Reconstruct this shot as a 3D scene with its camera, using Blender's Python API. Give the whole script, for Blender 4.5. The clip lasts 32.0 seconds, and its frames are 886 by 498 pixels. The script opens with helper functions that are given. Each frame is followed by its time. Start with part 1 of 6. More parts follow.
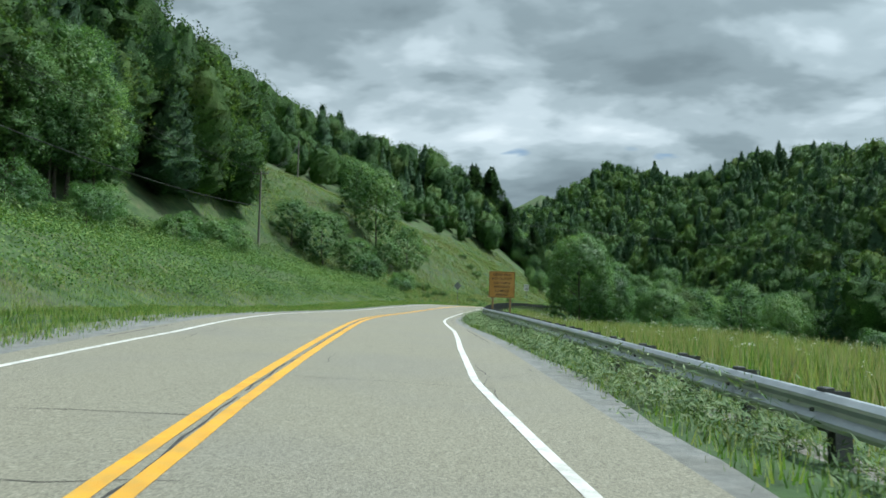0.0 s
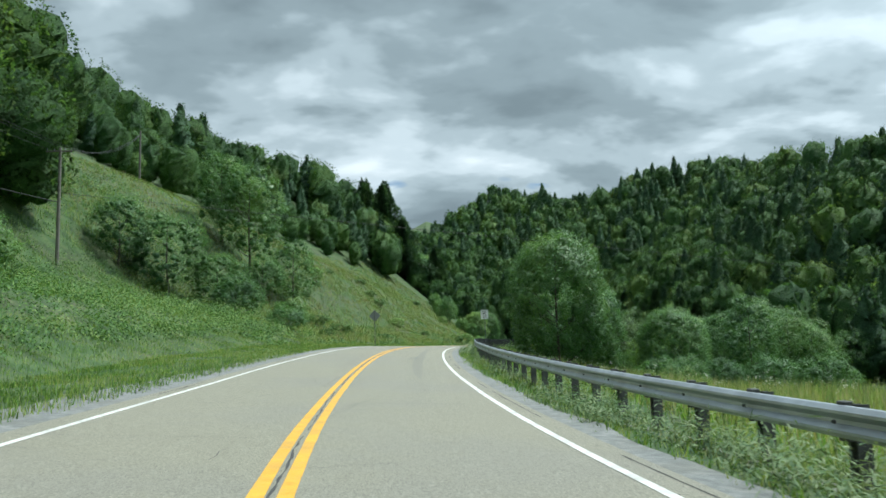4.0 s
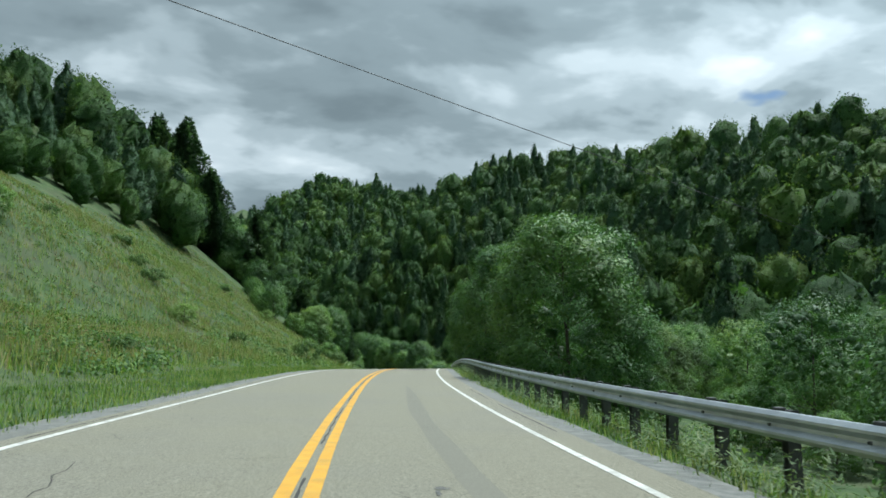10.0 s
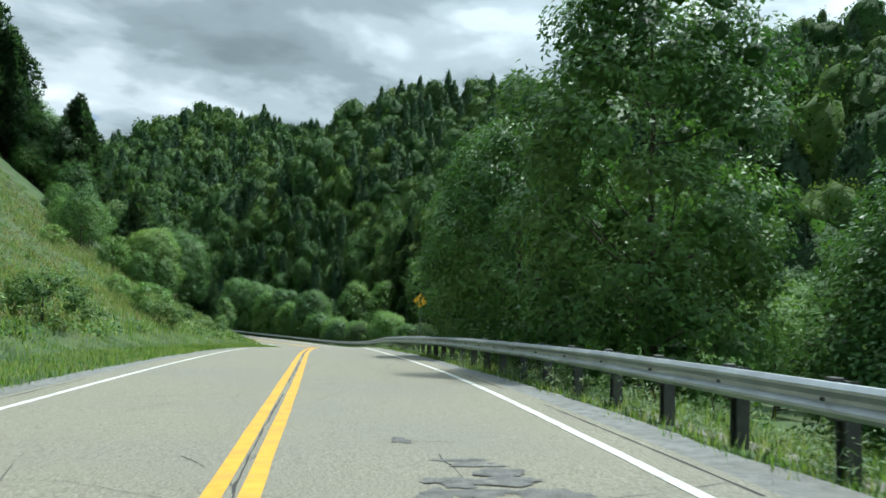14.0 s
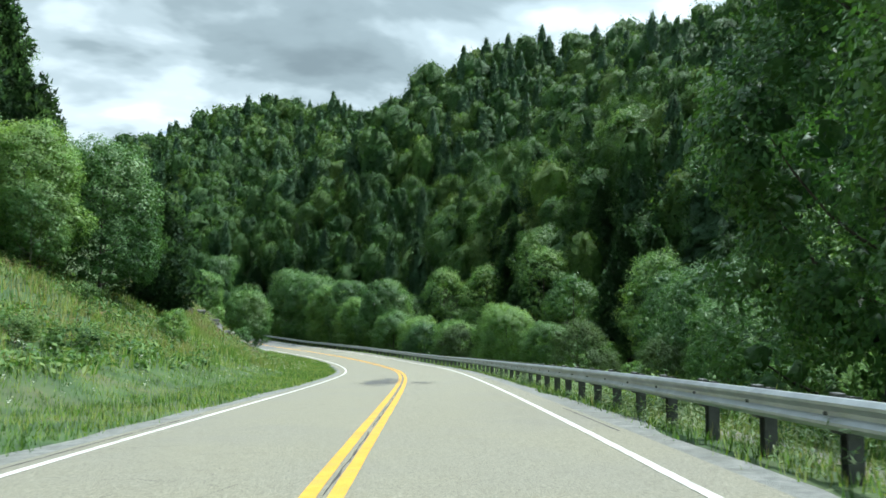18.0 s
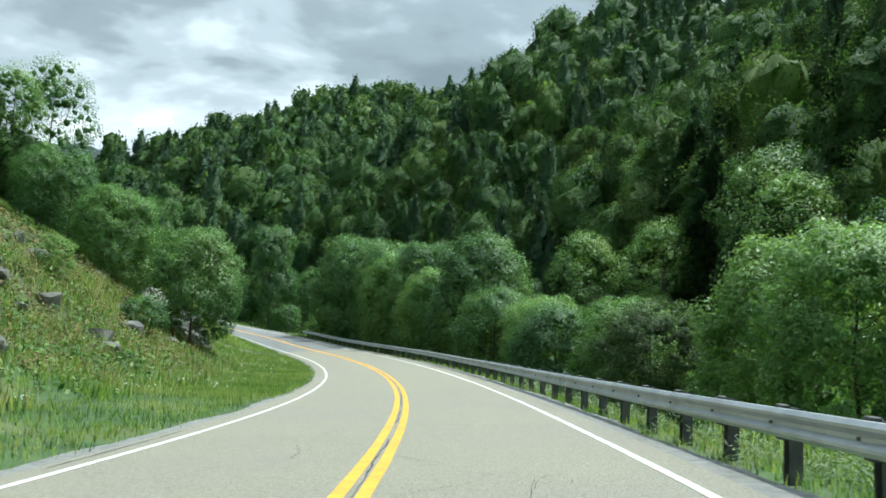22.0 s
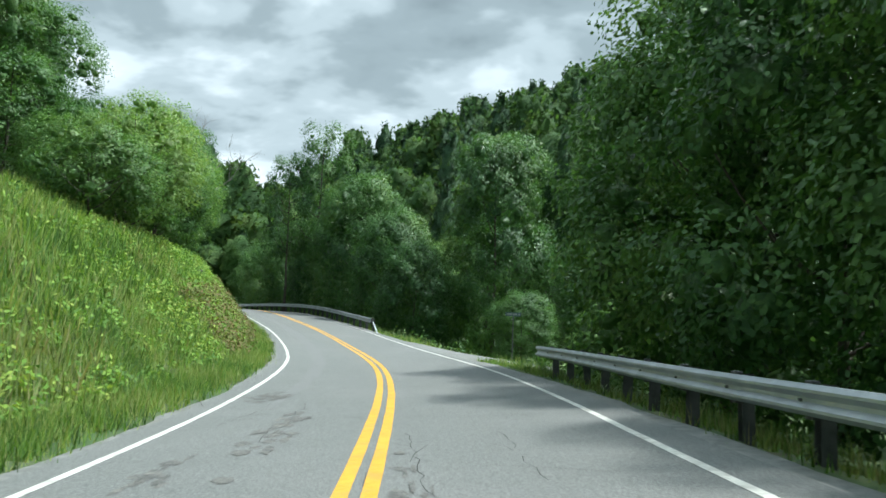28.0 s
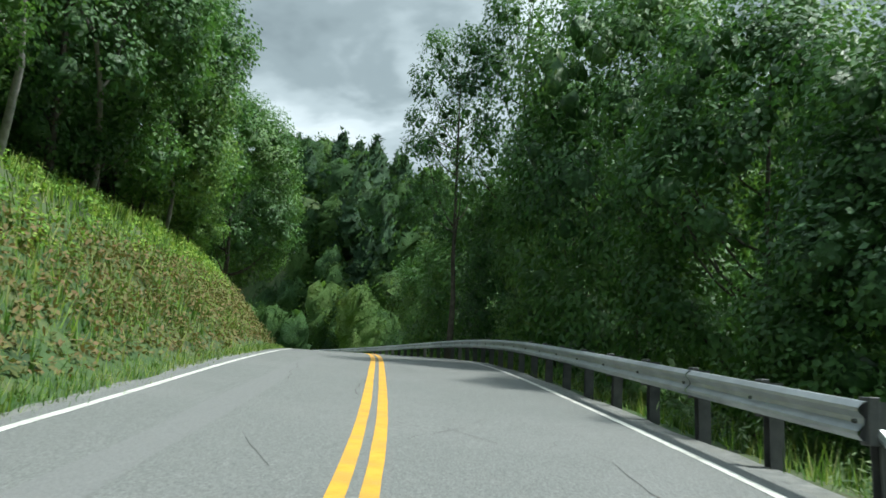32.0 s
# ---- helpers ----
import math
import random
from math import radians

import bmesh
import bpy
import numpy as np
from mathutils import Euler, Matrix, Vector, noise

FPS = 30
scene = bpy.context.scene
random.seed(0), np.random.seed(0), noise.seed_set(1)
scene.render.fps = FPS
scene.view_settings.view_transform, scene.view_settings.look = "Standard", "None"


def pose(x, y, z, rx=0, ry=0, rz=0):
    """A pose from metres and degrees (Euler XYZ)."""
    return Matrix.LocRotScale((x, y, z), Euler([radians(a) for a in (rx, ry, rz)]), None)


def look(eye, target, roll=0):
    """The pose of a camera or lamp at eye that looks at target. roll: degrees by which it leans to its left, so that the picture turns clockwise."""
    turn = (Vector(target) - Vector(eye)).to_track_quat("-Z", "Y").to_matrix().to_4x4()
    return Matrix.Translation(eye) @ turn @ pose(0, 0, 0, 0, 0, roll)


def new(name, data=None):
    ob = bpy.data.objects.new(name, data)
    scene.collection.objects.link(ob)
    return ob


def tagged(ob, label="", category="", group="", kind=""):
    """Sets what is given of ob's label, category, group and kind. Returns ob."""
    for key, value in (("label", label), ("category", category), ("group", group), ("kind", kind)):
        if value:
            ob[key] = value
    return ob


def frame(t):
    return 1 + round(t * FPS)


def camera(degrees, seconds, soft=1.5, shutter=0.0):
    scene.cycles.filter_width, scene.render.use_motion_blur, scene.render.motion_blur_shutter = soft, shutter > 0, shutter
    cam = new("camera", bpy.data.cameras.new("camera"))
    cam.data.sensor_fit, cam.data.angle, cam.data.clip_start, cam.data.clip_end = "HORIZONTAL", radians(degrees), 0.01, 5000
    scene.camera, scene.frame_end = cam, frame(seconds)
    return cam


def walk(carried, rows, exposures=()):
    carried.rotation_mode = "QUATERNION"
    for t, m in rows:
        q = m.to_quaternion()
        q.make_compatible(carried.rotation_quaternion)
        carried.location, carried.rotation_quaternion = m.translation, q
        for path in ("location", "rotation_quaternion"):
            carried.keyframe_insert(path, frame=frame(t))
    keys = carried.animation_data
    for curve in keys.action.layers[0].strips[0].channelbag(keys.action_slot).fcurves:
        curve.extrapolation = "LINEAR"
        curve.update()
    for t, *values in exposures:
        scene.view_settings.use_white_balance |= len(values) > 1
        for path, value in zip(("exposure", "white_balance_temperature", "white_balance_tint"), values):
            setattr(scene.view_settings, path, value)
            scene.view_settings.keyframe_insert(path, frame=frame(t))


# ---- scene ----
cam = camera(55.67, 32.0, soft=1.6, shutter=0.1)
PATH = [
    (0.0, pose(3.103, -14.597, 0.841, 94.878, -0.909, 7.413)),
    (0.5, pose(2.089, -10.390, 1.006, 94.739, -0.103, 4.003)),
    (1.0, pose(1.117, -6.169, 1.234, 94.317, 0.615, 1.898)),
    (1.5, pose(0.186, -1.871, 1.469, 93.827, 0.345, -0.172)),
    (2.0, pose(-0.736, 2.554, 1.649, 94.268, 0.486, -0.869)),
    (2.5, pose(-1.642, 7.106, 1.803, 95.294, 0.836, -0.841)),
    (4.5, pose(-4.998, 27.537, 2.247, 97.377, 2.150, -0.893)),
    (5.0, pose(-5.443, 32.985, 2.359, 97.798, 2.000, -2.670)),
    (5.5, pose(-5.859, 38.461, 2.477, 98.055, 1.560, -3.792)),
    (6.0, pose(-6.209, 43.962, 2.613, 98.079, 0.101, -3.765)),
    (6.5, pose(-6.457, 49.479, 2.769, 98.074, 0.412, -3.449)),
    (7.0, pose(-6.630, 55.071, 2.945, 98.034, 1.126, -4.044)),
    (7.5, pose(-6.729, 60.808, 3.142, 97.902, 0.356, -5.481)),
    (8.0, pose(-6.735, 66.718, 3.350, 97.605, 0.384, -7.853)),
    (8.5, pose(-6.639, 72.773, 3.545, 97.539, 0.754, -9.482)),
    (9.0, pose(-6.389, 78.842, 3.697, 97.612, 0.474, -10.688)),
    (9.5, pose(-5.957, 84.874, 3.789, 97.352, 0.125, -12.003)),
    (10.0, pose(-5.355, 90.894, 3.844, 97.110, 0.251, -13.262)),
    (10.5, pose(-4.601, 96.948, 3.876, 96.557, 0.123, -14.617)),
    (11.0, pose(-3.729, 103.055, 3.906, 96.075, -0.296, -15.761)),
    (11.5, pose(-2.764, 109.198, 3.945, 95.675, -0.457, -16.730)),
    (12.0, pose(-1.724, 115.380, 4.003, 95.167, -0.273, -17.671)),
    (12.5, pose(-0.621, 121.591, 4.070, 94.763, -0.884, -18.877)),
    (13.0, pose(0.574, 127.790, 4.107, 94.567, -1.276, -20.003)),
    (13.5, pose(1.882, 133.937, 4.100, 94.631, -1.285, -20.629)),
    (14.0, pose(3.257, 140.052, 4.067, 94.042, -1.241, -21.069)),
    (14.5, pose(4.671, 146.179, 4.015, 93.177, -1.348, -21.459)),
    (15.0, pose(6.093, 152.382, 3.950, 93.328, -2.035, -20.641)),
    (15.5, pose(7.569, 158.595, 3.859, 93.992, -2.749, -16.795)),
    (17.5, pose(13.648, 184.426, 2.966, 93.954, -0.627, -15.098)),
    (18.0, pose(15.336, 190.941, 2.686, 94.208, -0.008, -15.655)),
    (18.5, pose(17.077, 197.449, 2.393, 94.351, 0.258, -15.875)),
    (19.0, pose(18.826, 203.954, 2.089, 94.697, 0.387, -15.926)),
    (19.5, pose(20.537, 210.465, 1.768, 94.724, -0.287, -15.831)),
    (20.0, pose(22.211, 216.949, 1.414, 94.800, -0.830, -15.025)),
    (20.5, pose(23.828, 223.436, 1.048, 94.947, -1.339, -14.203)),
    (21.0, pose(25.352, 229.978, 0.709, 94.994, -2.072, -12.933)),
    (21.5, pose(26.810, 236.624, 0.379, 94.912, -2.247, -10.252)),
    (22.0, pose(28.110, 243.382, 0.040, 94.970, -2.072, -7.564)),
    (22.5, pose(29.253, 250.118, -0.293, 95.048, -2.013, -6.207)),
    (23.0, pose(30.224, 256.788, -0.594, 95.282, -2.031, -5.427)),
    (23.5, pose(30.982, 263.479, -0.846, 95.539, -2.390, -3.803)),
    (24.0, pose(31.550, 270.132, -1.077, 95.696, -2.717, -1.450)),
    (24.5, pose(31.824, 276.762, -1.267, 95.428, -2.995, 0.538)),
    (25.0, pose(31.869, 283.376, -1.431, 95.175, -3.372, 2.439)),
    (25.5, pose(31.717, 289.981, -1.573, 95.081, -3.489, 4.010)),
    (26.0, pose(31.348, 296.583, -1.670, 95.151, -3.538, 5.188)),
    (26.5, pose(30.757, 303.153, -1.730, 95.363, -3.806, 6.783)),
    (28.5, pose(25.639, 328.557, -1.757, 96.791, -3.348, 13.334)),
    (29.0, pose(24.099, 334.689, -1.619, 96.581, -5.013, 15.115)),
    (29.5, pose(22.461, 340.711, -1.466, 96.823, -4.579, 16.694)),
    (30.0, pose(20.608, 346.552, -1.285, 97.455, -4.114, 17.279)),
    (30.5, pose(18.526, 352.284, -1.098, 98.458, -4.414, 18.759)),
    (31.0, pose(16.205, 357.981, -0.878, 98.659, -3.158, 21.661)),
    (31.5, pose(13.701, 363.597, -0.574, 98.919, -2.887, 24.845)),
    (32.0, pose(11.149, 369.108, -0.162, 99.289, -3.116, 27.050)),
]
walk(cam, PATH, exposures=[(0.0, 0.03, 5850, 2), (5.0, 0.15, 5850, 2), (11.0, -0.05, 5850, 2), (15.0, 0.38, 5850, 2), (18.0, 0.52, 5850, 2), (21.0, 0.55, 5850, 2), (25.0, 0.44, 5900, 3), (29.0, 0.52, 5950, 3), (32.0, 0.40, 6050, 3)])

# ---- world and sun ----
SUN_ELEVATION, SUN_AZIMUTH = 63.0, 60.0     # degrees; azimuth clockwise from +y
world = bpy.data.worlds.new("sky")
scene.world = world
world.use_nodes = True


class Nodes:
    """Short hand for building a node tree."""

    def __init__(self, tree):
        self.tree = tree
        tree.nodes.clear()

    def add(self, kind, **values):
        node = self.tree.nodes.new(kind)
        for key, value in values.items():
            if key == "operation":
                node.operation = value
            elif key == "data_type":
                node.data_type = value
            elif key == "blend_type":
                node.blend_type = value
            elif key == "noise_type":
                node.noise_type = value
            elif key == "sky_type":
                node.sky_type = value
        return node

    def link(self, a, b):
        self.tree.links.new(a, b)

    def math(self, operation, a, b=None, c=None, clamp=False):
        node = self.add("ShaderNodeMath", operation=operation)
        node.use_clamp = clamp
        for k, v in enumerate((a, b, c)):
            if v is None:
                continue
            if isinstance(v, (int, float)):
                node.inputs[k].default_value = v
            else:
                self.link(v, node.inputs[k])
        return node.outputs[0]

    def noise(self, vector, scale, detail=4.0, rough=0.55, distortion=0.0):
        node = self.add("ShaderNodeTexNoise")
        if vector is not None:
            self.link(vector, node.inputs["Vector"])
        node.inputs["Scale"].default_value = scale
        node.inputs["Detail"].default_value = detail
        node.inputs["Roughness"].default_value = rough
        node.inputs["Distortion"].default_value = distortion
        return node.outputs[0]

    def ramp(self, fac, stops, smooth=False):
        node = self.add("ShaderNodeValToRGB")
        self.link(fac, node.inputs[0])
        ramp = node.color_ramp
        if smooth:
            ramp.interpolation = "EASE"
        while len(ramp.elements) < len(stops):
            ramp.elements.new(0.5)
        for element, (at, colour) in zip(ramp.elements, stops):
            element.position = at
            element.color = (*colour, 1) if len(colour) == 3 else colour
        return node.outputs[0]

    def mix(self, fac, a, b, blend="MIX"):
        node = self.add("ShaderNodeMix", data_type="RGBA", blend_type=blend)
        for socket, v in ((node.inputs[0], fac), (node.inputs[6], a), (node.inputs[7], b)):
            if isinstance(v, (int, float)):
                socket.default_value = v
            elif isinstance(v, tuple):
                socket.default_value = (*v, 1)
            else:
                self.link(v, socket)
        return node.outputs[2]

    def mapped(self, vector, scale=(1, 1, 1), shift=(0, 0, 0)):
        node = self.add("ShaderNodeMapping")
        self.link(vector, node.inputs[0])
        node.inputs["Scale"].default_value = scale
        node.inputs["Location"].default_value = shift
        return node.outputs[0]


def build_sky():
    n = Nodes(world.node_tree)
    out = n.add("ShaderNodeOutputWorld")
    sky = n.add("ShaderNodeTexSky", sky_type="NISHITA")
    sky.sun_disc = False
    sky.sun_elevation, sky.sun_rotation = radians(SUN_ELEVATION), radians(SUN_AZIMUTH)
    blue = n.add("ShaderNodeBackground")
    n.link(sky.outputs[0], blue.inputs[0])
    blue.inputs[1].default_value = 0.09
    # a deck of cumulus seen from below: the way of sight carried up to a level sheet
    way = n.add("ShaderNodeTexCoord").outputs["Generated"]
    part_xyz = n.add("ShaderNodeSeparateXYZ")
    n.link(way, part_xyz.inputs[0])
    rise = n.math("ADD", n.math("MAXIMUM", part_xyz.outputs[2], 0.0), 0.30)
    flat = n.add("ShaderNodeCombineXYZ")
    n.link(n.math("DIVIDE", part_xyz.outputs[0], rise), flat.inputs[0])
    n.link(n.math("DIVIDE", part_xyz.outputs[1], rise), flat.inputs[1])
    deck = n.mapped(flat.outputs[0], (1.0, 1.25, 1.0), (2.3, 0.85, 0.0))
    big = n.noise(deck, 0.95, 1.5, 0.5, 0.3)
    puffs = n.noise(deck, 3.0, 4.5, 0.50, 0.25)
    ragged = n.noise(deck, 8.0, 4.0, 0.5, 0.2)
    body = n.math("ADD", n.math("MULTIPLY", big, 0.34), n.math("ADD", n.math("MULTIPLY", puffs, 0.54), n.math("MULTIPLY", ragged, 0.12)))
    # brighter low down, where the deck thins out, and round the hidden sun
    low = n.math("MULTIPLY", n.math("SUBTRACT", 0.34, part_xyz.outputs[2], clamp=True), 0.30)
    toward = n.add("ShaderNodeVectorMath", operation="DOT_PRODUCT")
    n.link(way, toward.inputs[0])
    toward.inputs[1].default_value = (math.sin(radians(SUN_AZIMUTH)) * math.cos(radians(SUN_ELEVATION)), math.cos(radians(SUN_AZIMUTH)) * math.cos(radians(SUN_ELEVATION)), math.sin(radians(SUN_ELEVATION)))
    glow = n.math("POWER", n.math("MAXIMUM", toward.outputs["Value"], 0.0), 7.0)
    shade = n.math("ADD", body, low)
    grey = n.ramp(shade, [(0.39, (0.225, 0.268, 0.288)), (0.48, (0.315, 0.368, 0.390)), (0.54, (0.475, 0.535, 0.56)), (0.60, (0.68, 0.735, 0.76)), (0.68, (0.93, 0.96, 0.97))], True)
    cloud = n.add("ShaderNodeBackground")
    n.link(grey, cloud.inputs[0])
    n.link(n.math("ADD", n.math("MULTIPLY", glow, 4.5), 0.96), cloud.inputs[1])
    gaps = n.ramp(n.noise(deck, 2.9, 4.0, 0.5, 0.2), [(0.69, (1, 1, 1)), (0.73, (0, 0, 0))])
    both = n.add("ShaderNodeMixShader")
    n.link(gaps, both.inputs[0])
    n.link(blue.outputs[0], both.inputs[1])
    n.link(cloud.outputs[0], both.inputs[2])
    n.link(both.outputs[0], out.inputs[0])


build_sky()
sun = new("sun", bpy.data.lights.new("sun", "SUN"))
sun.data.energy, sun.data.angle, sun.data.color = 3.7, radians(2.5), (1.0, 0.955, 0.87)
sun.matrix_world = look((0, 0, 0), (-math.sin(radians(SUN_AZIMUTH)) * math.cos(radians(SUN_ELEVATION)),
                                    -math.cos(radians(SUN_AZIMUTH)) * math.cos(radians(SUN_ELEVATION)), -math.sin(radians(SUN_ELEVATION))))


# ---- materials ----
def material(name, colours, scale=3.0, rough=0.8, bump=0.0, bump_scale=40.0, metal=0.0, big=None, island=0.0, through_light=0.0, specular=0.5, detail=6.0, depth=0.02, speckle=0.0):
    """A surface of two scales of noise over a ramp of base colours. big: (scale, colour, amount) of large stains."""
    m = bpy.data.materials.new(name)
    m.use_nodes = True
    n = Nodes(m.node_tree)
    out = n.add("ShaderNodeOutputMaterial")
    bsdf = n.add("ShaderNodeBsdfPrincipled")
    geo = n.add("ShaderNodeNewGeometry")
    where = geo.outputs["Position"]
    fac = n.noise(where, scale, detail, 0.6)
    if island:
        spread = n.math("MULTIPLY", n.math("SUBTRACT", geo.outputs["Random Per Island"], 0.5), island)
        fac = n.math("ADD", fac, spread, clamp=True)
    lo, hi = 0.30, 0.70
    stops = [(lo + (hi - lo) * k / (len(colours) - 1), c) for k, c in enumerate(colours)]
    colour = n.ramp(fac, stops)
    if big:
        b_scale, b_colour, amount = big
        patch = n.ramp(n.noise(where, b_scale, 4.0, 0.6), [(0.46, (0, 0, 0)), (0.64, (amount, amount, amount))])
        colour = n.mix(patch, colour, b_colour)
    if speckle:
        grain = n.ramp(n.noise(where, bump_scale, 3.0, 0.7), [(0.38, (1 - speckle,) * 3), (0.62, (1 + speckle,) * 3)])
        colour = n.mix(1.0, colour, grain, "MULTIPLY")
    n.link(colour, bsdf.inputs["Base Color"])
    bsdf.inputs["Roughness"].default_value = rough
    bsdf.inputs["Metallic"].default_value = metal
    bsdf.inputs["Specular IOR Level"].default_value = specular
    if bump:
        relief = n.add("ShaderNodeBump")
        relief.inputs["Strength"].default_value = bump
        relief.inputs["Distance"].default_value = depth
        n.link(n.noise(where, bump_scale, 5.0, 0.65), relief.inputs["Height"])
        n.link(relief.outputs[0], bsdf.inputs["Normal"])
    if through_light:
        thin = n.add("ShaderNodeBsdfTranslucent")
        n.link(n.mix(1.0, colour, (1.0, 1.05, 0.55), "MULTIPLY"), thin.inputs[0])
        both = n.add("ShaderNodeMixShader")
        both.inputs[0].default_value = through_light
        n.link(bsdf.outputs[0], both.inputs[1])
        n.link(thin.outputs[0], both.inputs[2])
        n.link(both.outputs[0], out.inputs[0])
    else:
        n.link(bsdf.outputs[0], out.inputs[0])
    return m


ASPHALT_OLD = material("old_asphalt", [(0.197, 0.185, 0.138), (0.241, 0.226, 0.170), (0.285, 0.268, 0.206)], 24.0, 0.85, 0.7, 48.0, speckle=0.30, big=(0.22, (0.205, 0.198, 0.175), 0.4))
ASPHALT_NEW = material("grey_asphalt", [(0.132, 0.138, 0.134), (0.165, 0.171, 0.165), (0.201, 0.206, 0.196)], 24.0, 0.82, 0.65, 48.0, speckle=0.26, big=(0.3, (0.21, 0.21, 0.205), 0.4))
ASPHALT_EDGE = material("worn_shoulder", [(0.14, 0.145, 0.14), (0.21, 0.215, 0.205), (0.29, 0.285, 0.265)], 5.0, 0.9, 0.7, 90.0, big=(0.8, (0.17, 0.165, 0.14), 0.5))
ASPHALT_PATCH = material("dark_patch", [(0.085, 0.086, 0.083), (0.14, 0.138, 0.13), (0.205, 0.20, 0.18)], 7.0, 0.85, 0.6, 60.0, speckle=0.35)
GRAVEL = material("gravel", [(0.16, 0.15, 0.13), (0.27, 0.255, 0.225), (0.40, 0.38, 0.34)], 14.0, 0.95, 1.0, 60.0, big=(0.5, (0.20, 0.18, 0.14), 0.5))
CRACK = material("crack_filler", [(0.035, 0.034, 0.032), (0.06, 0.058, 0.053)], 4.0, 0.9)
WHITE_LINE = material("white_road_paint", [(0.50, 0.49, 0.45), (0.70, 0.69, 0.64), (0.78, 0.77, 0.72)], 9.0, 0.6, 0.3, 120.0, big=(2.5, (0.33, 0.32, 0.29), 0.55))
YELLOW_LINE = material("yellow_road_paint", [(0.62, 0.30, 0.018), (0.74, 0.38, 0.022), (0.80, 0.45, 0.04)], 6.0, 0.6, 0.3, 120.0, big=(3.0, (0.36, 0.22, 0.06), 0.5))
GROUND = material("grassy_ground", [(0.026, 0.050, 0.018), (0.045, 0.088, 0.026), (0.072, 0.120, 0.036), (0.12, 0.125, 0.058)], 0.7, 0.95, 1.0, 5.0, big=(0.16, (0.085, 0.085, 0.045), 0.5), detail=10.0)
GRASS = material("grass_blades", [(0.072, 0.150, 0.036), (0.126, 0.240, 0.050), (0.210, 0.324, 0.074), (0.300, 0.342, 0.132)], 0.35, 0.7, island=0.5, through_light=0.5, specular=0.2)
DRY_GRASS = material("dry_grass_blades", [(0.14, 0.19, 0.065), (0.20, 0.255, 0.09), (0.27, 0.31, 0.125), (0.30, 0.27, 0.14)], 0.3, 0.75, island=0.6, through_light=0.5, specular=0.2)
WEED = material("weed_leaves", [(0.045, 0.105, 0.028), (0.080, 0.17, 0.040), (0.125, 0.235, 0.055), (0.20, 0.28, 0.08)], 0.22, 0.6, island=0.5, through_light=0.3, specular=0.3)
FADED_WEED = material("faded_weed_leaves", [(0.10, 0.12, 0.040), (0.19, 0.15, 0.065), (0.22, 0.145, 0.075), (0.16, 0.19, 0.060)], 0.5, 0.75, island=0.6, through_light=0.2, specular=0.2)
LEAF = material("broad_leaves", [(0.047, 0.119, 0.040), (0.081, 0.185, 0.053), (0.130, 0.257, 0.068), (0.198, 0.323, 0.090)], 0.13, 0.4, 0.6, 6.0, island=0.16, through_light=0.34, specular=0.42, depth=0.12, speckle=0.2)
LEAF_LIGHT = material("light_leaves", [(0.090, 0.189, 0.061), (0.146, 0.283, 0.078), (0.217, 0.363, 0.099), (0.305, 0.421, 0.128)], 0.13, 0.4, 0.6, 6.0, island=0.16, through_light=0.42, specular=0.42, depth=0.12, speckle=0.2)
FOREST_PALE = material("pale_forest_leaves", [(0.064, 0.134, 0.043), (0.104, 0.202, 0.056), (0.155, 0.259, 0.071), (0.217, 0.300, 0.091)], 0.085, 0.6, 1.0, 4.5, island=0.16, through_light=0.5, specular=0.2, depth=0.35, speckle=0.2)
LEAF_GREY = material("grey_green_leaves", [(0.063, 0.111, 0.042), (0.093, 0.154, 0.056), (0.129, 0.201, 0.073), (0.163, 0.232, 0.090)], 0.13, 0.55, 0.9, 7.0, island=0.2, through_light=0.42, specular=0.3, depth=0.12, speckle=0.2)
FEATHERY = material("feathery_grey_green_weed", [(0.081, 0.142, 0.068), (0.135, 0.209, 0.101), (0.203, 0.277, 0.135), (0.284, 0.338, 0.189)], 0.6, 0.7, island=0.4, through_light=0.25, specular=0.2)
VINE = material("sunny_vine_leaves", [(0.098, 0.195, 0.037), (0.163, 0.306, 0.050), (0.247, 0.402, 0.065), (0.350, 0.441, 0.091)], 0.3, 0.6, island=0.4, through_light=0.3, specular=0.25)
NEEDLE = material("pine_needles", [(0.052, 0.114, 0.059), (0.079, 0.158, 0.078), (0.120, 0.213, 0.095)], 0.15, 0.6, 1.0, 4.5, island=0.12, through_light=0.45, specular=0.25, depth=0.35, speckle=0.28)
FOREST = material("forest_leaves", [(0.044, 0.103, 0.039), (0.070, 0.151, 0.049), (0.109, 0.207, 0.062), (0.176, 0.265, 0.082)], 0.085, 0.6, 1.0, 4.5, island=0.1, through_light=0.5, specular=0.2, depth=0.35, speckle=0.28)
BARK = material("bark", [(0.045, 0.038, 0.030), (0.085, 0.072, 0.058), (0.14, 0.125, 0.105)], 5.0, 0.95, 1.0, 18.0)
DEAD_WOOD = material("grey_dead_wood", [(0.17, 0.16, 0.145), (0.26, 0.245, 0.225), (0.34, 0.325, 0.30)], 6.0, 0.9, 0.6, 25.0)
ROCK = material("grey_rock", [(0.07, 0.07, 0.066), (0.145, 0.143, 0.133), (0.24, 0.235, 0.218)], 1.6, 0.92, 1.0, 6.0, big=(0.7, (0.10, 0.105, 0.06), 0.5))
GALVANISED = material("galvanised_steel", [(0.36, 0.39, 0.42), (0.44, 0.475, 0.50), (0.52, 0.55, 0.57)], 2.0, 0.42, 0.15, 30.0, metal=0.75, big=(1.2, (0.30, 0.31, 0.31), 0.4))
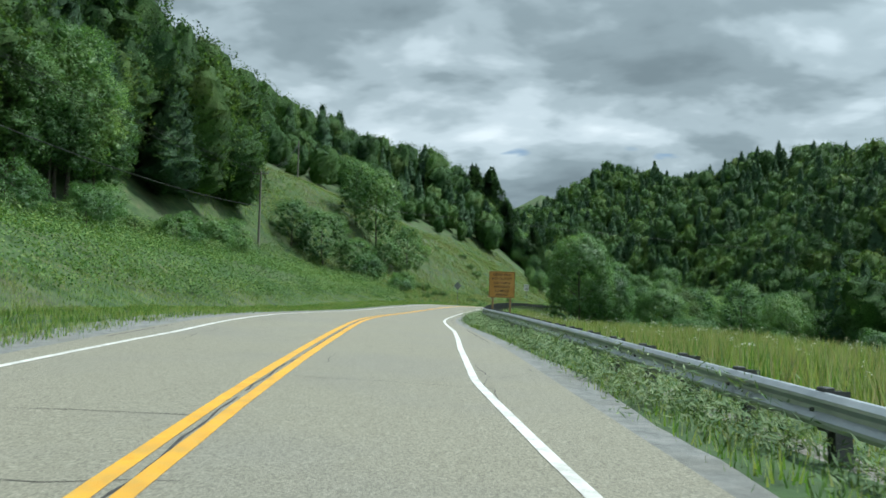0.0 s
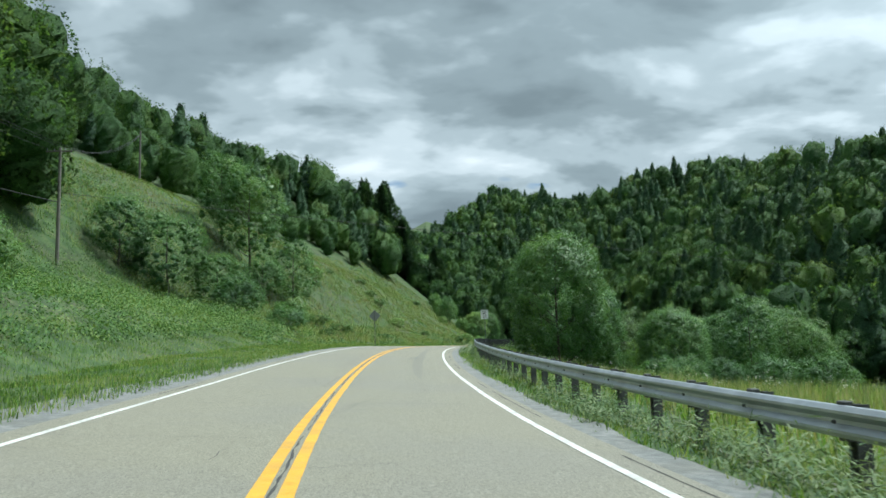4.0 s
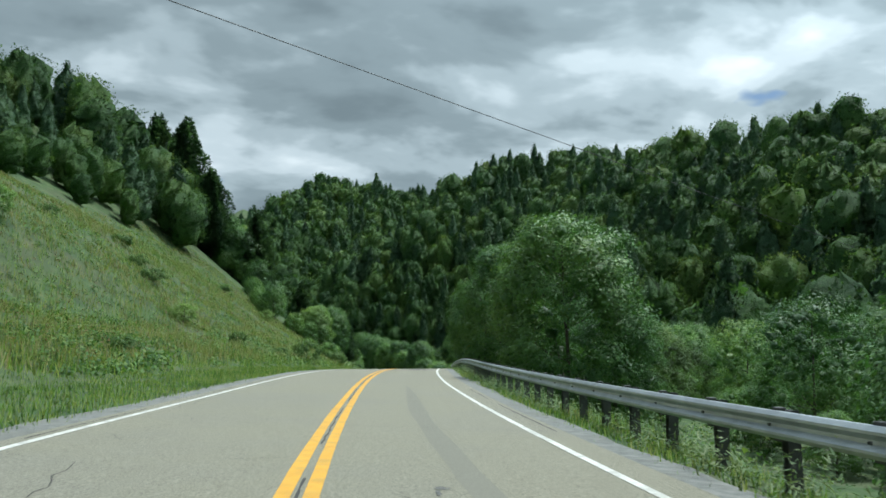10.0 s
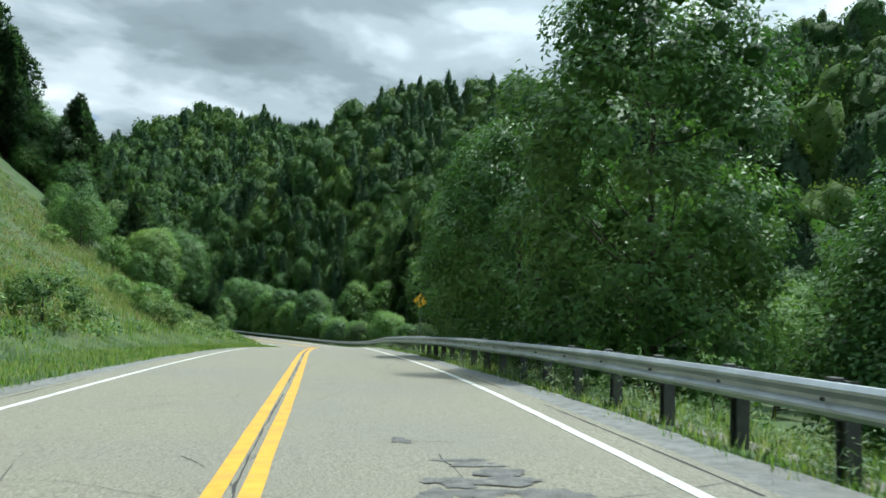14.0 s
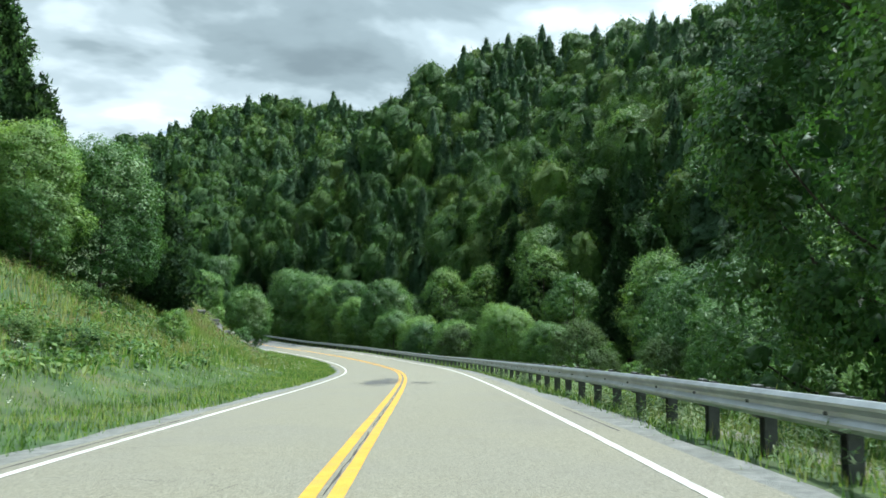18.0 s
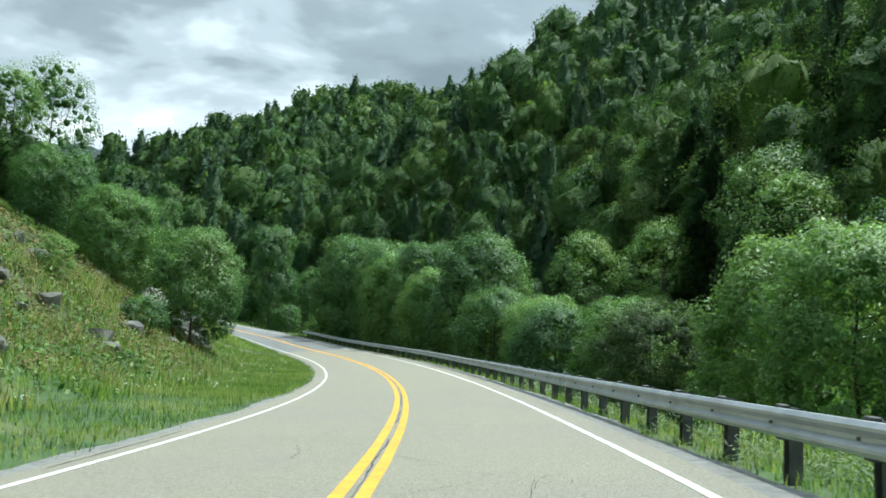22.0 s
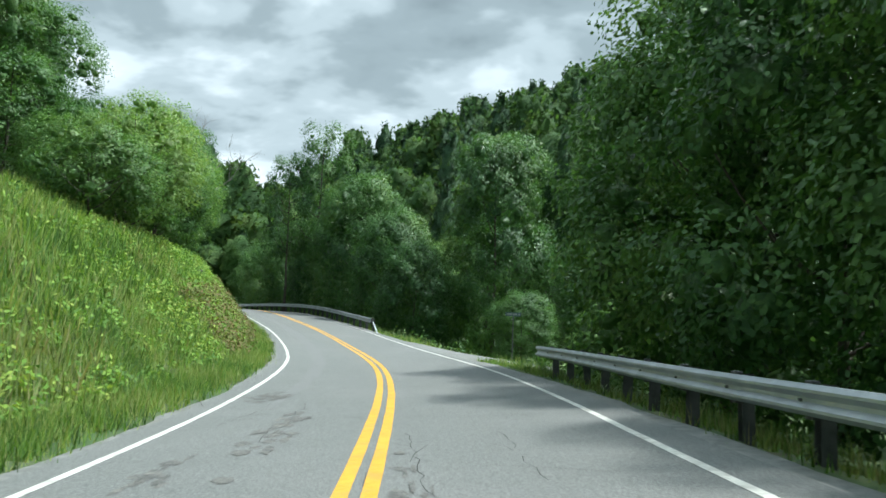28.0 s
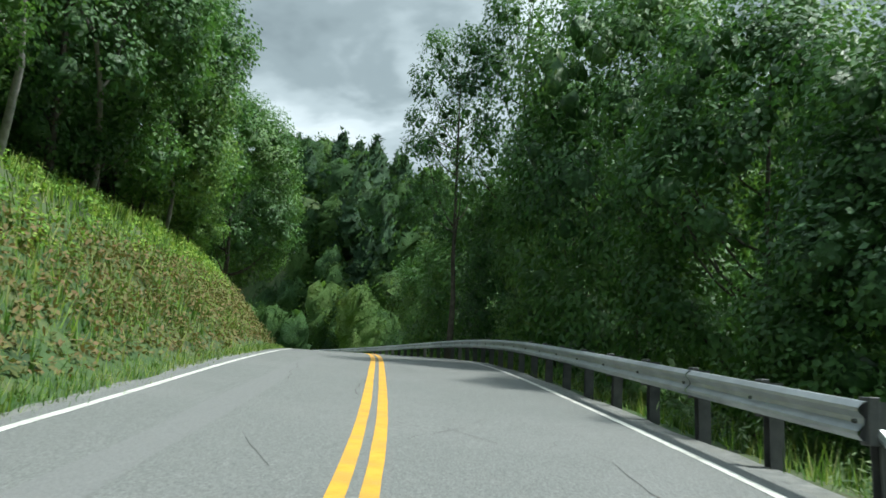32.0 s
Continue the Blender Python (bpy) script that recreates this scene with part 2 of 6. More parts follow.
POST_STEEL = material("weathered_post_steel", [(0.060, 0.063, 0.063), (0.096, 0.099, 0.099), (0.132, 0.133, 0.132)], 4.0, 0.7, 0.3, 30.0, metal=0.3)
SIGN_POST = material("green_grey_sign_post", [(0.13, 0.14, 0.135), (0.20, 0.21, 0.20)], 6.0, 0.6, metal=0.6)
TIMBER = material("sign_timber", [(0.20, 0.12, 0.055), (0.30, 0.19, 0.09), (0.36, 0.25, 0.13)], 8.0, 0.85, 0.5, 40.0)
SIGN_ORANGE = material("orange_sign_face", [(0.40, 0.19, 0.03), (0.47, 0.235, 0.045), (0.52, 0.28, 0.07)], 2.0, 0.5)
SIGN_YELLOW = material("yellow_sign_face", [(0.75, 0.40, 0.012), (0.82, 0.45, 0.02)], 2.0, 0.45)
SIGN_WHITE = material("white_sign_face", [(0.68, 0.69, 0.68), (0.76, 0.77, 0.76)], 3.0, 0.45)
BLOSSOM = material("white_blossom", [(0.55, 0.56, 0.50), (0.72, 0.73, 0.68)], 8.0, 0.7, island=0.3, through_light=0.3)
SIGN_PALE = material("dull_pale_bars", [(0.22, 0.25, 0.24), (0.30, 0.33, 0.32)], 3.0, 0.6)
SIGN_GREEN = material("green_sign_face", [(0.018, 0.085, 0.06), (0.025, 0.11, 0.075)], 3.0, 0.45)
SIGN_BLACK = material("black_sign_paint", [(0.010, 0.010, 0.010), (0.016, 0.016, 0.016)], 4.0, 0.5)
SIGN_BACK = material("bare_aluminium_back", [(0.24, 0.25, 0.255), (0.33, 0.34, 0.345)], 3.0, 0.55, metal=0.5)
POLE_WOOD = material("weathered_pole_wood", [(0.15, 0.135, 0.115), (0.23, 0.21, 0.185)], 6.0, 0.9, 0.5, 30.0)
CABLE = material("black_cable", [(0.02, 0.02, 0.02), (0.03, 0.03, 0.03)], 4.0, 0.6)
# woods of the far mountain: the blue of distant haze is in the base colour
HAZE_BLUE_WOODS = material("haze_blue_woods", [(0.012, 0.026, 0.026), (0.022, 0.042, 0.040)], 0.02, 0.9)


# ---- mesh helpers ----
def mesh_of(name, verts, faces, *mats, smooth=False, slots=None, normals=None):
    """A mesh from an array of places and an array of faces that all have the same number of corners."""
    verts, faces = np.asarray(verts, np.float32), np.asarray(faces, np.int32)
    me = bpy.data.meshes.new(name)
    count, corners = faces.shape
    me.vertices.add(len(verts))
    me.vertices.foreach_set("co", verts.ravel())
    me.loops.add(count * corners)
    me.loops.foreach_set("vertex_index", faces.ravel())
    me.polygons.add(count)
    me.polygons.foreach_set("loop_start", np.arange(0, count * corners, corners, dtype=np.int32))
    me.polygons.foreach_set("loop_total", np.full(count, corners, np.int32))
    me.polygons.foreach_set("use_smooth", np.full(count, smooth))
    for m in mats:
        me.materials.append(m)
    if slots is not None:
        me.polygons.foreach_set("material_index", np.asarray(slots, np.int32))
    me.update(calc_edges=True)
    if normals is not None:
        me.polygons.foreach_set("use_smooth", np.full(count, True))
        me.normals_split_custom_set_from_vertices(normals)
    return me


def part(name, me, parent, label="", at=None):
    ob = new(name, me)
    ob.parent = parent
    if at is not None:
        ob.matrix_basis = at
    if label:
        tagged(ob, label)
    return ob


def thing(name, label, category, at, group="", kind=""):
    ob = new(name)
    ob.empty_display_size = 0.2
    ob.matrix_basis = at
    return tagged(ob, label, category, group, kind)


def boxes(rows):
    """Vertices and quads of boxes, each (x0, y0, z0, x1, y1, z1)."""
    vs, fs = [], []
    for k, (x0, y0, z0, x1, y1, z1) in enumerate(rows):
        vs += [(x, y, z) for z in (z0, z1) for y in (y0, y1) for x in (x0, x1)]
        b = 8 * k
        fs += [(b, b + 2, b + 3, b + 1), (b + 4, b + 5, b + 7, b + 6), (b, b + 1, b + 5, b + 4),
               (b + 2, b + 6, b + 7, b + 3), (b, b + 4, b + 6, b + 2), (b + 1, b + 3, b + 7, b + 5)]
    return np.array(vs), np.array(fs)


def bevelled(name, me, width, segments=1):
    bm = bmesh.new()
    bm.from_mesh(me)
    bmesh.ops.bevel(bm, geom=bm.edges[:], offset=width, segments=segments, affect="EDGES")
    bm.to_mesh(me)
    bm.free()
    return me


def tube(points, radii, sides=7):
    """Vertices and quads of a tapered tube along points."""
    points, radii = np.asarray(points, float), np.asarray(radii, float)
    ways = np.gradient(points, axis=0)
    ways /= np.linalg.norm(ways, axis=1, keepdims=True) + 1e-9
    side = np.cross(ways, np.where(abs(ways[:, 2:3]) > 0.9, [[1.0, 0, 0]], [[0, 0, 1.0]]))
    side /= np.linalg.norm(side, axis=1, keepdims=True) + 1e-9
    up = np.cross(side, ways)
    a = np.linspace(0, 2 * np.pi, sides, endpoint=False)
    ring = points[:, None] + radii[:, None, None] * (np.cos(a)[None, :, None] * side[:, None] + np.sin(a)[None, :, None] * up[:, None])
    k, j = np.meshgrid(np.arange(len(points) - 1), np.arange(sides), indexing="ij")
    k, j = k.ravel(), j.ravel()
    j1 = (j + 1) % sides
    return ring.reshape(-1, 3), np.stack([k * sides + j, k * sides + j1, (k + 1) * sides + j1, (k + 1) * sides + j], 1)


def joined(pieces):
    vs, fs, base = [], [], 0
    for v, f in pieces:
        vs.append(v)
        fs.append(f + base)
        base += len(v)
    return np.concatenate(vs), np.concatenate(fs)


def spline(rows):
    """A smooth curve through rows of (at, value)."""
    xs, ys = np.array([r[0] for r in rows], float), np.array([r[1] for r in rows], float)
    n, h = len(xs), np.diff(xs)
    a, b = np.eye(n), np.zeros(n)
    for i in range(1, n - 1):
        a[i, i - 1:i + 2] = h[i - 1], 2 * (h[i - 1] + h[i]), h[i]
        b[i] = 6 * ((ys[i + 1] - ys[i]) / h[i] - (ys[i] - ys[i - 1]) / h[i - 1])
    m = np.linalg.solve(a, b)

    def at(x):
        x = np.clip(np.asarray(x, float), xs[0], xs[-1])
        k = np.clip(np.searchsorted(xs, x) - 1, 0, n - 2)
        p, q = (xs[k + 1] - x) / h[k], (x - xs[k]) / h[k]
        return p * ys[k] + q * ys[k + 1] + ((p ** 3 - p) * m[k] + (q ** 3 - q) * m[k + 1]) * h[k] ** 2 / 6

    return at


def steps(rows):
    xs, ys = [r[0] for r in rows], [r[1] for r in rows]
    return lambda x: np.interp(x, xs, ys)


def smooth01(x, a, b):
    t = np.clip((x - a) / (b - a), 0, 1)
    return t * t * (3 - 2 * t)


def ripple(x, y, size, seed=0):
    """Smooth made-up relief between about -1 and 1, the same at every build."""
    total = 0
    rng = np.random.default_rng(100 + seed)
    for k in range(7):
        a, f, p = rng.uniform(0, np.pi), (0.6 + 0.35 * k) / size, rng.uniform(0, 6.3)
        total = total + np.sin((x * np.cos(a) + y * np.sin(a)) * f * 2 * np.pi / 2.2 + p + 0.7 * np.sin((y * np.cos(a) - x * np.sin(a)) * f * 2.1 + 2 * p)) / (1 + 0.5 * k)
    return total / 2.4


# ---- the road's line: its middle, height and lean, by the way north ----
ROAD_X = [(-90, 32.00), (-45, 11.50), (-14, 1.43), (4, -1.81), (22, -4.84), (42, -6.63), (64, -7.20), (88, -6.09), (110, -3.09), (132, 0.93), (154, 5.91), (178, 11.31), (202, 17.32), (224, 22.89), (244, 27.20), (262, 29.70), (280, 30.83), (298, 30.40), (314, 28.42), (330, 24.88), (346, 20.49), (360, 15.02), (374.2, 7.89), (384, 2.00), (399, -7.60), (415, -20.50), (430, -37.00), (445, -60.00)]
ROAD_Z = [(-90, -3.50), (-45, -1.60), (-14, -0.35), (4, 0.49), (22, 0.93), (42, 1.35), (64, 2.04), (88, 2.61), (110, 2.74), (132, 2.89), (154, 2.72), (178, 2.02), (202, 0.97), (224, -0.19), (244, -1.20), (262, -2.00), (280, -2.56), (298, -2.90), (314, -3.03), (330, -2.94), (346, -2.52), (360, -1.99), (369, -1.38), (379, -0.50), (388, 0.30), (398, 0.95), (410, 1.40), (445, 1.75)]
BANK = [(-60, -0.5), (-15, -0.8), (7, -3.0), (44, -2.2), (79, -2.7), (128, -1.4), (152, 0.1), (184, 0.3), (204, 0.8), (230, 1.3), (257, 2.1), (277, 3.1), (297, 3.8), (335, 3.6), (369, -0.4), (445, 0.0)]
road_x, road_z, road_bank = spline(ROAD_X), spline(ROAD_Z), steps(BANK)
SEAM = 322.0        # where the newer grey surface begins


def road_slope(y):
    return (road_x(np.asarray(y, float) + 0.5) - road_x(np.asarray(y, float) - 0.5))


def road_cos(y):
    return 1 / np.sqrt(1 + road_slope(y) ** 2)


def along(y, d, h=0.0):
    """The place d metres to the right of the road's middle at y, h above the surface."""
    y = np.asarray(y, float)
    c, s = road_cos(y), road_slope(y) * road_cos(y)
    return np.stack([road_x(y) + d * c, y - d * s, road_z(y) + np.clip(d, -6, 6) * np.tan(np.radians(road_bank(y))) + h], -1)


def offset(x, y):
    """About how far (x, y) lies to the right of the road's middle, and the y of its foot."""
    foot = np.asarray(y, float)
    for _ in range(3):
        d = (x - road_x(foot)) * road_cos(foot) + (y - foot) * (-road_slope(foot) * road_cos(foot))
        lean = np.clip(d, -40, 40) * road_slope(foot) * road_cos(foot)
        foot = np.clip(y + lean, -88, 443)
    d = (x - road_x(foot)) * road_cos(foot) - (y - foot) * road_slope(foot) * road_cos(foot)
    return d, foot


SHOULDER_R = steps([(-80, 4.15), (60, 4.25), (150, 4.3), (240, 4.2), (290, 4.1), (330, 4.0), (380, 3.95), (444, 3.95)])
SHOULDER_L = steps([(-80, 4.5), (-10, 4.6), (20, 5.6), (60, 4.9), (100, 4.35), (240, 4.2), (265, 3.95), (285, 3.62), (304, 3.5), (330, 3.5), (352, 3.55), (366, 3.7), (380, 3.85), (444, 3.85)])


# cross-sections of the land: y, then (distance out, height over the road) four times
LEFT = [(-40, 9, 0.0, 17, 3.0, 28, 5.0, 70, 20), (45, 10, 0.0, 17, 3.6, 27, 5.5, 70, 20), (85, 9, 0.2, 17, 2.8, 30, 5.0, 70, 23), (105, 8.5, 0.15, 18, 2.7, 29, 5.0, 75, 30), (120, 8, 0.1, 20, 3.4, 31, 8.5, 80, 37),
        (140, 8, 0.1, 21, 3.4, 35, 13.5, 80, 39), (160, 7.5, 0.0, 19, 4.2, 35, 15.5, 80, 42), (195, 7.0, 0.1, 17, 4.6, 36, 16.0, 80, 42), (240, 7, 0.1, 12, 1.8, 24, 9.0, 50, 30), (275, 9, 0.1, 12.5, 2.0, 19, 7.5, 50, 32), (296, 8.5, 0.1, 10.5, 1.1, 15, 4.6, 50, 27),
        (306, 8, 0.1, 12, 0.7, 20, 3.2, 55, 25), (324, 6.0, 0.1, 10.0, 2.0, 13, 2.4, 60, 24), (335, 5.2, 0.1, 10, 3.6, 14, 4.6, 60, 26), (352, 4.8, 0.1, 8.0, 3.8, 15, 6.4, 60, 30), (375, 4.6, 0.1, 7.5, 3.6, 14, 6.4, 60, 32), (440, 4.6, 0.1, 7.5, 3.6, 15, 7.0, 60, 32)]
RIGHT = [(-40, 6, -0.2, 10, -0.6, 36, -1.2, 70, -4), (45, 6, -0.3, 10, -0.9, 26, -2.0, 60, -6), (90, 6, -0.4, 10, -2.2, 17, -4.6, 60, -7), (130, 6, -0.4, 10, -2.4, 18, -5.0, 50, -7),
         (180, 6.5, -0.3, 11, -1.4, 18, -3.2, 45, -5), (230, 6.5, -0.3, 12, -0.9, 20, -2.2, 40, -3), (285, 5.4, -0.4, 8, -1.8, 14, -3.6, 35, -3), (335, 5.2, -0.3, 9, -1.4, 16, -3.2, 40, -3), (359, 5.2, -0.1, 9.5, -0.5, 16, -2.2, 40, -4),
         (380, 4.8, -0.2, 8, -2.0, 16, -5.0, 40, -6)]
# crest lines of the mountains (ground height), and how steeply they fall
RIDGES = [(0.80, [(230, 60, 30), (170, 180, 42), (131, 263, 49), (125, 320, 56), (135, 390, 68), (146, 447, 85), (117, 459, 84), (98, 458, 73), (72, 454, 57), (48, 446, 22)]),
          (0.62, [(300, 420, 90), (161, 484, 86), (140, 560, 95), (120, 657, 99), (63, 725, 121), (54, 761, 130), (-60, 860, 120)]),
          (0.62, [(120, 657, 99), (35, 637, 99), (36, 602, 78), (-49, 600, 54), (-90, 590, 28)]),
          (0.50, [(-300, 450, 100), (-160, 530, 66), (-97, 568, 36), (-60, 585, 16)]),
          (0.55, [(-170, -80, 58), (-135, 60, 62), (-112, 150, 62), (-95, 230, 58), (-60, 300, 45), (-42, 335, 30), (-50, 400, 26), (-80, 470, 22)])]
DRIVEWAY = [(25.6, 318.2, -3.32), (22.2, 316.3, -3.14), (19.0, 316.0, -2.6), (16.2, 317.9, -1.95), (14.2, 322.0, -0.95), (12.5, 327.2, 0.2), (10.8, 332.5, 1.1), (9.0, 338, 1.9), (6.0, 345, 2.9), (2.7, 352, 4.0), (-1, 359, 5.3), (-8, 366, 6.7)]


def profile(table, out, foot, start=4.2):
    ys = [r[0] for r in table]
    ds = np.stack([np.interp(foot, ys, [r[k] for r in table]) for k in (1, 3, 5, 7)], -1)
    hs = np.stack([np.interp(foot, ys, [r[k] for r in table]) for k in (2, 4, 6, 8)], -1)
    ds = np.concatenate([np.broadcast_to(start, foot.shape)[..., None], ds], -1)
    hs = np.concatenate([np.full_like(hs[..., :1], -0.03), hs], -1)
    h = hs[..., 0].copy()
    for k in range(4):
        t = np.clip((out - ds[..., k]) / (ds[..., k + 1] - ds[..., k]), 0, None if k == 3 else 1)
        if k == 3:
            t = np.clip(t, 0, 2.0)
        h = h + t * (hs[..., k + 1] - hs[..., k])
    return h


def drive_points(step=1.0):
    p = np.array(DRIVEWAY)
    s = np.concatenate([[0], np.cumsum(np.linalg.norm(np.diff(p, axis=0), axis=1))])
    at = [spline(list(zip(s, p[:, k]))) for k in range(3)]
    t = np.arange(0, s[-1], step)
    return np.stack([f(t) for f in at], -1)


DRIVE = drive_points()


def ground_z(x, y):
    x, y = np.asarray(x, float), np.asarray(y, float)
    d, foot = offset(x, y)
    out = np.abs(d)
    side = np.where(d < 0, profile(LEFT, out, foot, SHOULDER_L(foot) - 0.05), profile(RIGHT, out, foot))
    lean = np.clip(d, -5, 5) * np.tan(np.radians(road_bank(foot)))
    near = road_z(foot) + lean + side
    near = near + ripple(x, y, 9.0, 1) * 0.35 * smooth01(out, 8, 16) + ripple(x, y, 2.2, 2) * 0.10 * smooth01(out, 5.5, 9)
    far = np.full_like(near, -7.0)
    for fall, crest in RIDGES:
        for (x0, y0, z0), (x1, y1, z1) in zip(crest, crest[1:]):
            t = np.clip(((x - x0) * (x1 - x0) + (y - y0) * (y1 - y0)) / ((x1 - x0) ** 2 + (y1 - y0) ** 2), 0, 1)
            away = np.hypot(x - x0 - t * (x1 - x0), y - y0 - t * (y1 - y0))
            far = np.maximum(far, z0 + t * (z1 - z0) - fall * away * (1 - 0.12 * np.clip(away / 120, 0, 1)))
    far = far + ripple(x, y, 60.0, 3) * 4.0 * smooth01(out, 40, 90)
    blend = smooth01(out, 22, 46)
    z = np.where(blend > 0, near * (1 - blend) + np.maximum(far, np.minimum(near, 45)) * blend, near)
    # sunk under the pavement
    z = np.where(out < np.where(d < 0, np.minimum(4.1, SHOULDER_L(foot) - 0.15), 4.1), road_z(foot) + lean - 0.12, z)
    # the side drive cut into the slope
    if x.ndim:
        sel = (x > -25) & (x < 34) & (y > 305) & (y < 395) & (d < -4.4)
        if sel.any():
            gap = np.hypot(x[sel][:, None] - DRIVE[None, :, 0], y[sel][:, None] - DRIVE[None, :, 1])
            k = gap.argmin(1)
            w = 1 - smooth01(gap.min(1), 1.5, 3.3)
            z[sel] = z[sel] * (1 - w) + (DRIVE[k, 2] - 0.07) * w
    return z


def ground_at(x, y):
    return float(ground_z(np.array([x]), np.array([y]))[0])


# ---- ground ----
def spread(lo, hi, step, reach, grow=1.18):
    inner = list(np.arange(lo, hi + 0.01, step))
    a, w = [], step
    at = lo
    while at > -reach:
        w *= grow
        at -= w
        a.append(at)
    b, w, at = [], step, hi
    while at < reach:
        w *= grow
        at += w
        b.append(at)
    return np.array(a[::-1] + inner + b)


def build_ground():
    xs, ys = spread(-46, 62, 0.6, 4200, 1.10), spread(-40, 440, 0.7, 4200, 1.10)
    gx, gy = np.meshgrid(xs, ys)
    gz = ground_z(gx.ravel(), gy.ravel())
    nx, ny = len(xs), len(ys)
    i, j = np.meshgrid(np.arange(nx - 1), np.arange(ny - 1))
    a = (j * nx + i).ravel()
    faces = np.stack([a, a + 1, a + nx + 1, a + nx], 1)
    me = mesh_of("ground", np.stack([gx.ravel(), gy.ravel(), gz], 1), faces, GROUND, smooth=True)
    tagged(new("ground", me), "green and brown grassy valley ground with road banks and wooded slopes", "ground", kind="structure")


build_ground()


# ---- road ----
def ribbon(name, mat, y0, y1, d0, d1, lift, step=1.0, thick=0.0, wobble=0.0, seed=0):
    """A strip along the road between the offsets d0 and d1 (numbers, or functions of y)."""
    ys = np.append(np.arange(y0, y1, step), y1)
    f0, f1 = (d if callable(d) else (lambda y, v=d: np.full_like(y, v)) for d in (d0, d1))
    a0, a1 = f0(ys), f1(ys)
    if wobble:
        rng = np.random.default_rng(seed)
        a1 = a1 + np.convolve(rng.normal(0, wobble, len(ys) + 4), np.ones(5) / 2.2, "valid")
    rows = [along(ys, a0, lift), along(ys, a1, lift)]
    if thick:
        rows = [along(ys, a0, lift - thick), *rows, along(ys, a1, lift - thick)]
    n, m = len(ys), len(rows)
    v = np.stack(rows, 1).reshape(-1, 3)
    k, j = np.meshgrid(np.arange(n - 1), np.arange(m - 1), indexing="ij")
    a = (k * m + j).ravel()
    return mesh_of(name, v, np.stack([a, a + 1, a + m + 1, a + m], 1), mat, smooth=False)


def road_piece(name, mat, y0, y1, label):
    """Pavement in eight strips across, so that it can lean and wear, with a side face down into the verge."""
    ys = np.append(np.arange(y0, y1, 1.0), y1)
    rng = np.random.default_rng(5)
    left = np.maximum(-3.75, -SHOULDER_L(ys) + 0.22)
    offs = [left, left, left * 0.7, left * 0.35, 0.0, 1.3, 2.6, 3.75, 3.75]
    rows = []
    for k, d in enumerate(offs):
        rows.append(along(ys, d, -0.13 if k in (0, 8) else 0.0))
    v = np.stack(rows, 1).reshape(-1, 3)
    m, n = len(offs), len(ys)
    k, j = np.meshgrid(np.arange(n - 1), np.arange(m - 1), indexing="ij")
    a = (k * m + j).ravel()
    me = mesh_of(name, v, np.stack([a, a + 1, a + m + 1, a + m], 1), mat, smooth=False)
    return tagged(new(name, me), label, "road", kind="structure")


road_piece("road", ASPHALT_OLD, -80, SEAM, "worn light grey two-lane asphalt road with cracks and patches")
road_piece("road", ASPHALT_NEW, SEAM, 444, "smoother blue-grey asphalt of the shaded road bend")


def edge_out(base, amount, size, seed):
    return lambda y: base + amount * ripple(np.asarray(y, float), 0 * np.asarray(y, float), size, seed) + 0.4 * amount * ripple(np.asarray(y, float), 0 * np.asarray(y, float), size / 5, seed + 1)


def shoulder(side, base, seed):
    wav = edge_out(0, 0.13, 7.0, seed)
    me = ribbon("road_shoulder", ASPHALT_EDGE, -80, 444, lambda y: side * np.minimum(3.70, base(y) - 0.25), lambda y: side * (base(y) + wav(y)), -0.012, 0.5, 0.14, 0.05, seed)
    tagged(new("road_shoulder", me), "crumbling pale grey asphalt shoulder beside the verge", "road shoulder", kind="structure")


shoulder(1, SHOULDER_R, 11)
shoulder(-1, SHOULDER_L, 21)


LANE_R = steps([(-80, 2.85), (-10, 2.83), (-4, 2.62), (2, 2.75), (10, 3.10), (20, 3.22), (45, 3.3), (90, 3.25), (122, 3.06), (138, 3.08), (158, 3.3), (178, 3.2), (198, 3.12), (250, 3.25), (285, 3.02), (300, 2.95), (320, 3.05), (340, 3.22), (378, 3.4), (444, 3.4)])


def painted_line(name, mat, y0, y1, d, width, label, seed):
    w = edge_out(0, 0.006, 1.5, seed)
    at = d if callable(d) else (lambda y: d)
    me = ribbon(name, mat, y0, y1, lambda y: at(y) - width / 2 + w(y), lambda y: at(y) + width / 2 - w(y + 7), 0.005, 0.6)
    tagged(new(name, me), label, "road marking", kind="structure")


painted_line("edge_line", WHITE_LINE, -80, 444, LANE_R, 0.115, "worn white edge line along the right lane", 31)
LANE_L = steps([(-80, -3.2), (-6, -3.2), (2, -2.95), (16, -3.22), (50, -3.3), (76, -3.12), (101, -3.42), (138, -3.2), (167, -3.1), (199, -3.33), (232, -3.48), (250, -3.35), (268, -3.08), (285, -2.88), (304, -2.74), (325, -2.76), (340, -2.86), (352, -2.92), (365, -3.12), (376, -3.3), (444, -3.3)])
painted_line("edge_line", WHITE_LINE, -80, SEAM, LANE_L, 0.115, "worn white edge line along the left lane", 33)
painted_line("edge_line", WHITE_LINE, SEAM, 444, LANE_L, 0.115, "white edge line along the left lane past the driveway", 35)
painted_line("centre_line", YELLOW_LINE, -80, 444, -0.118, 0.14, "solid yellow centre line, half of a double line", 37)
painted_line("centre_line", YELLOW_LINE, -80, 444, 0.118, 0.14, "solid yellow centre line, half of a double line", 39)


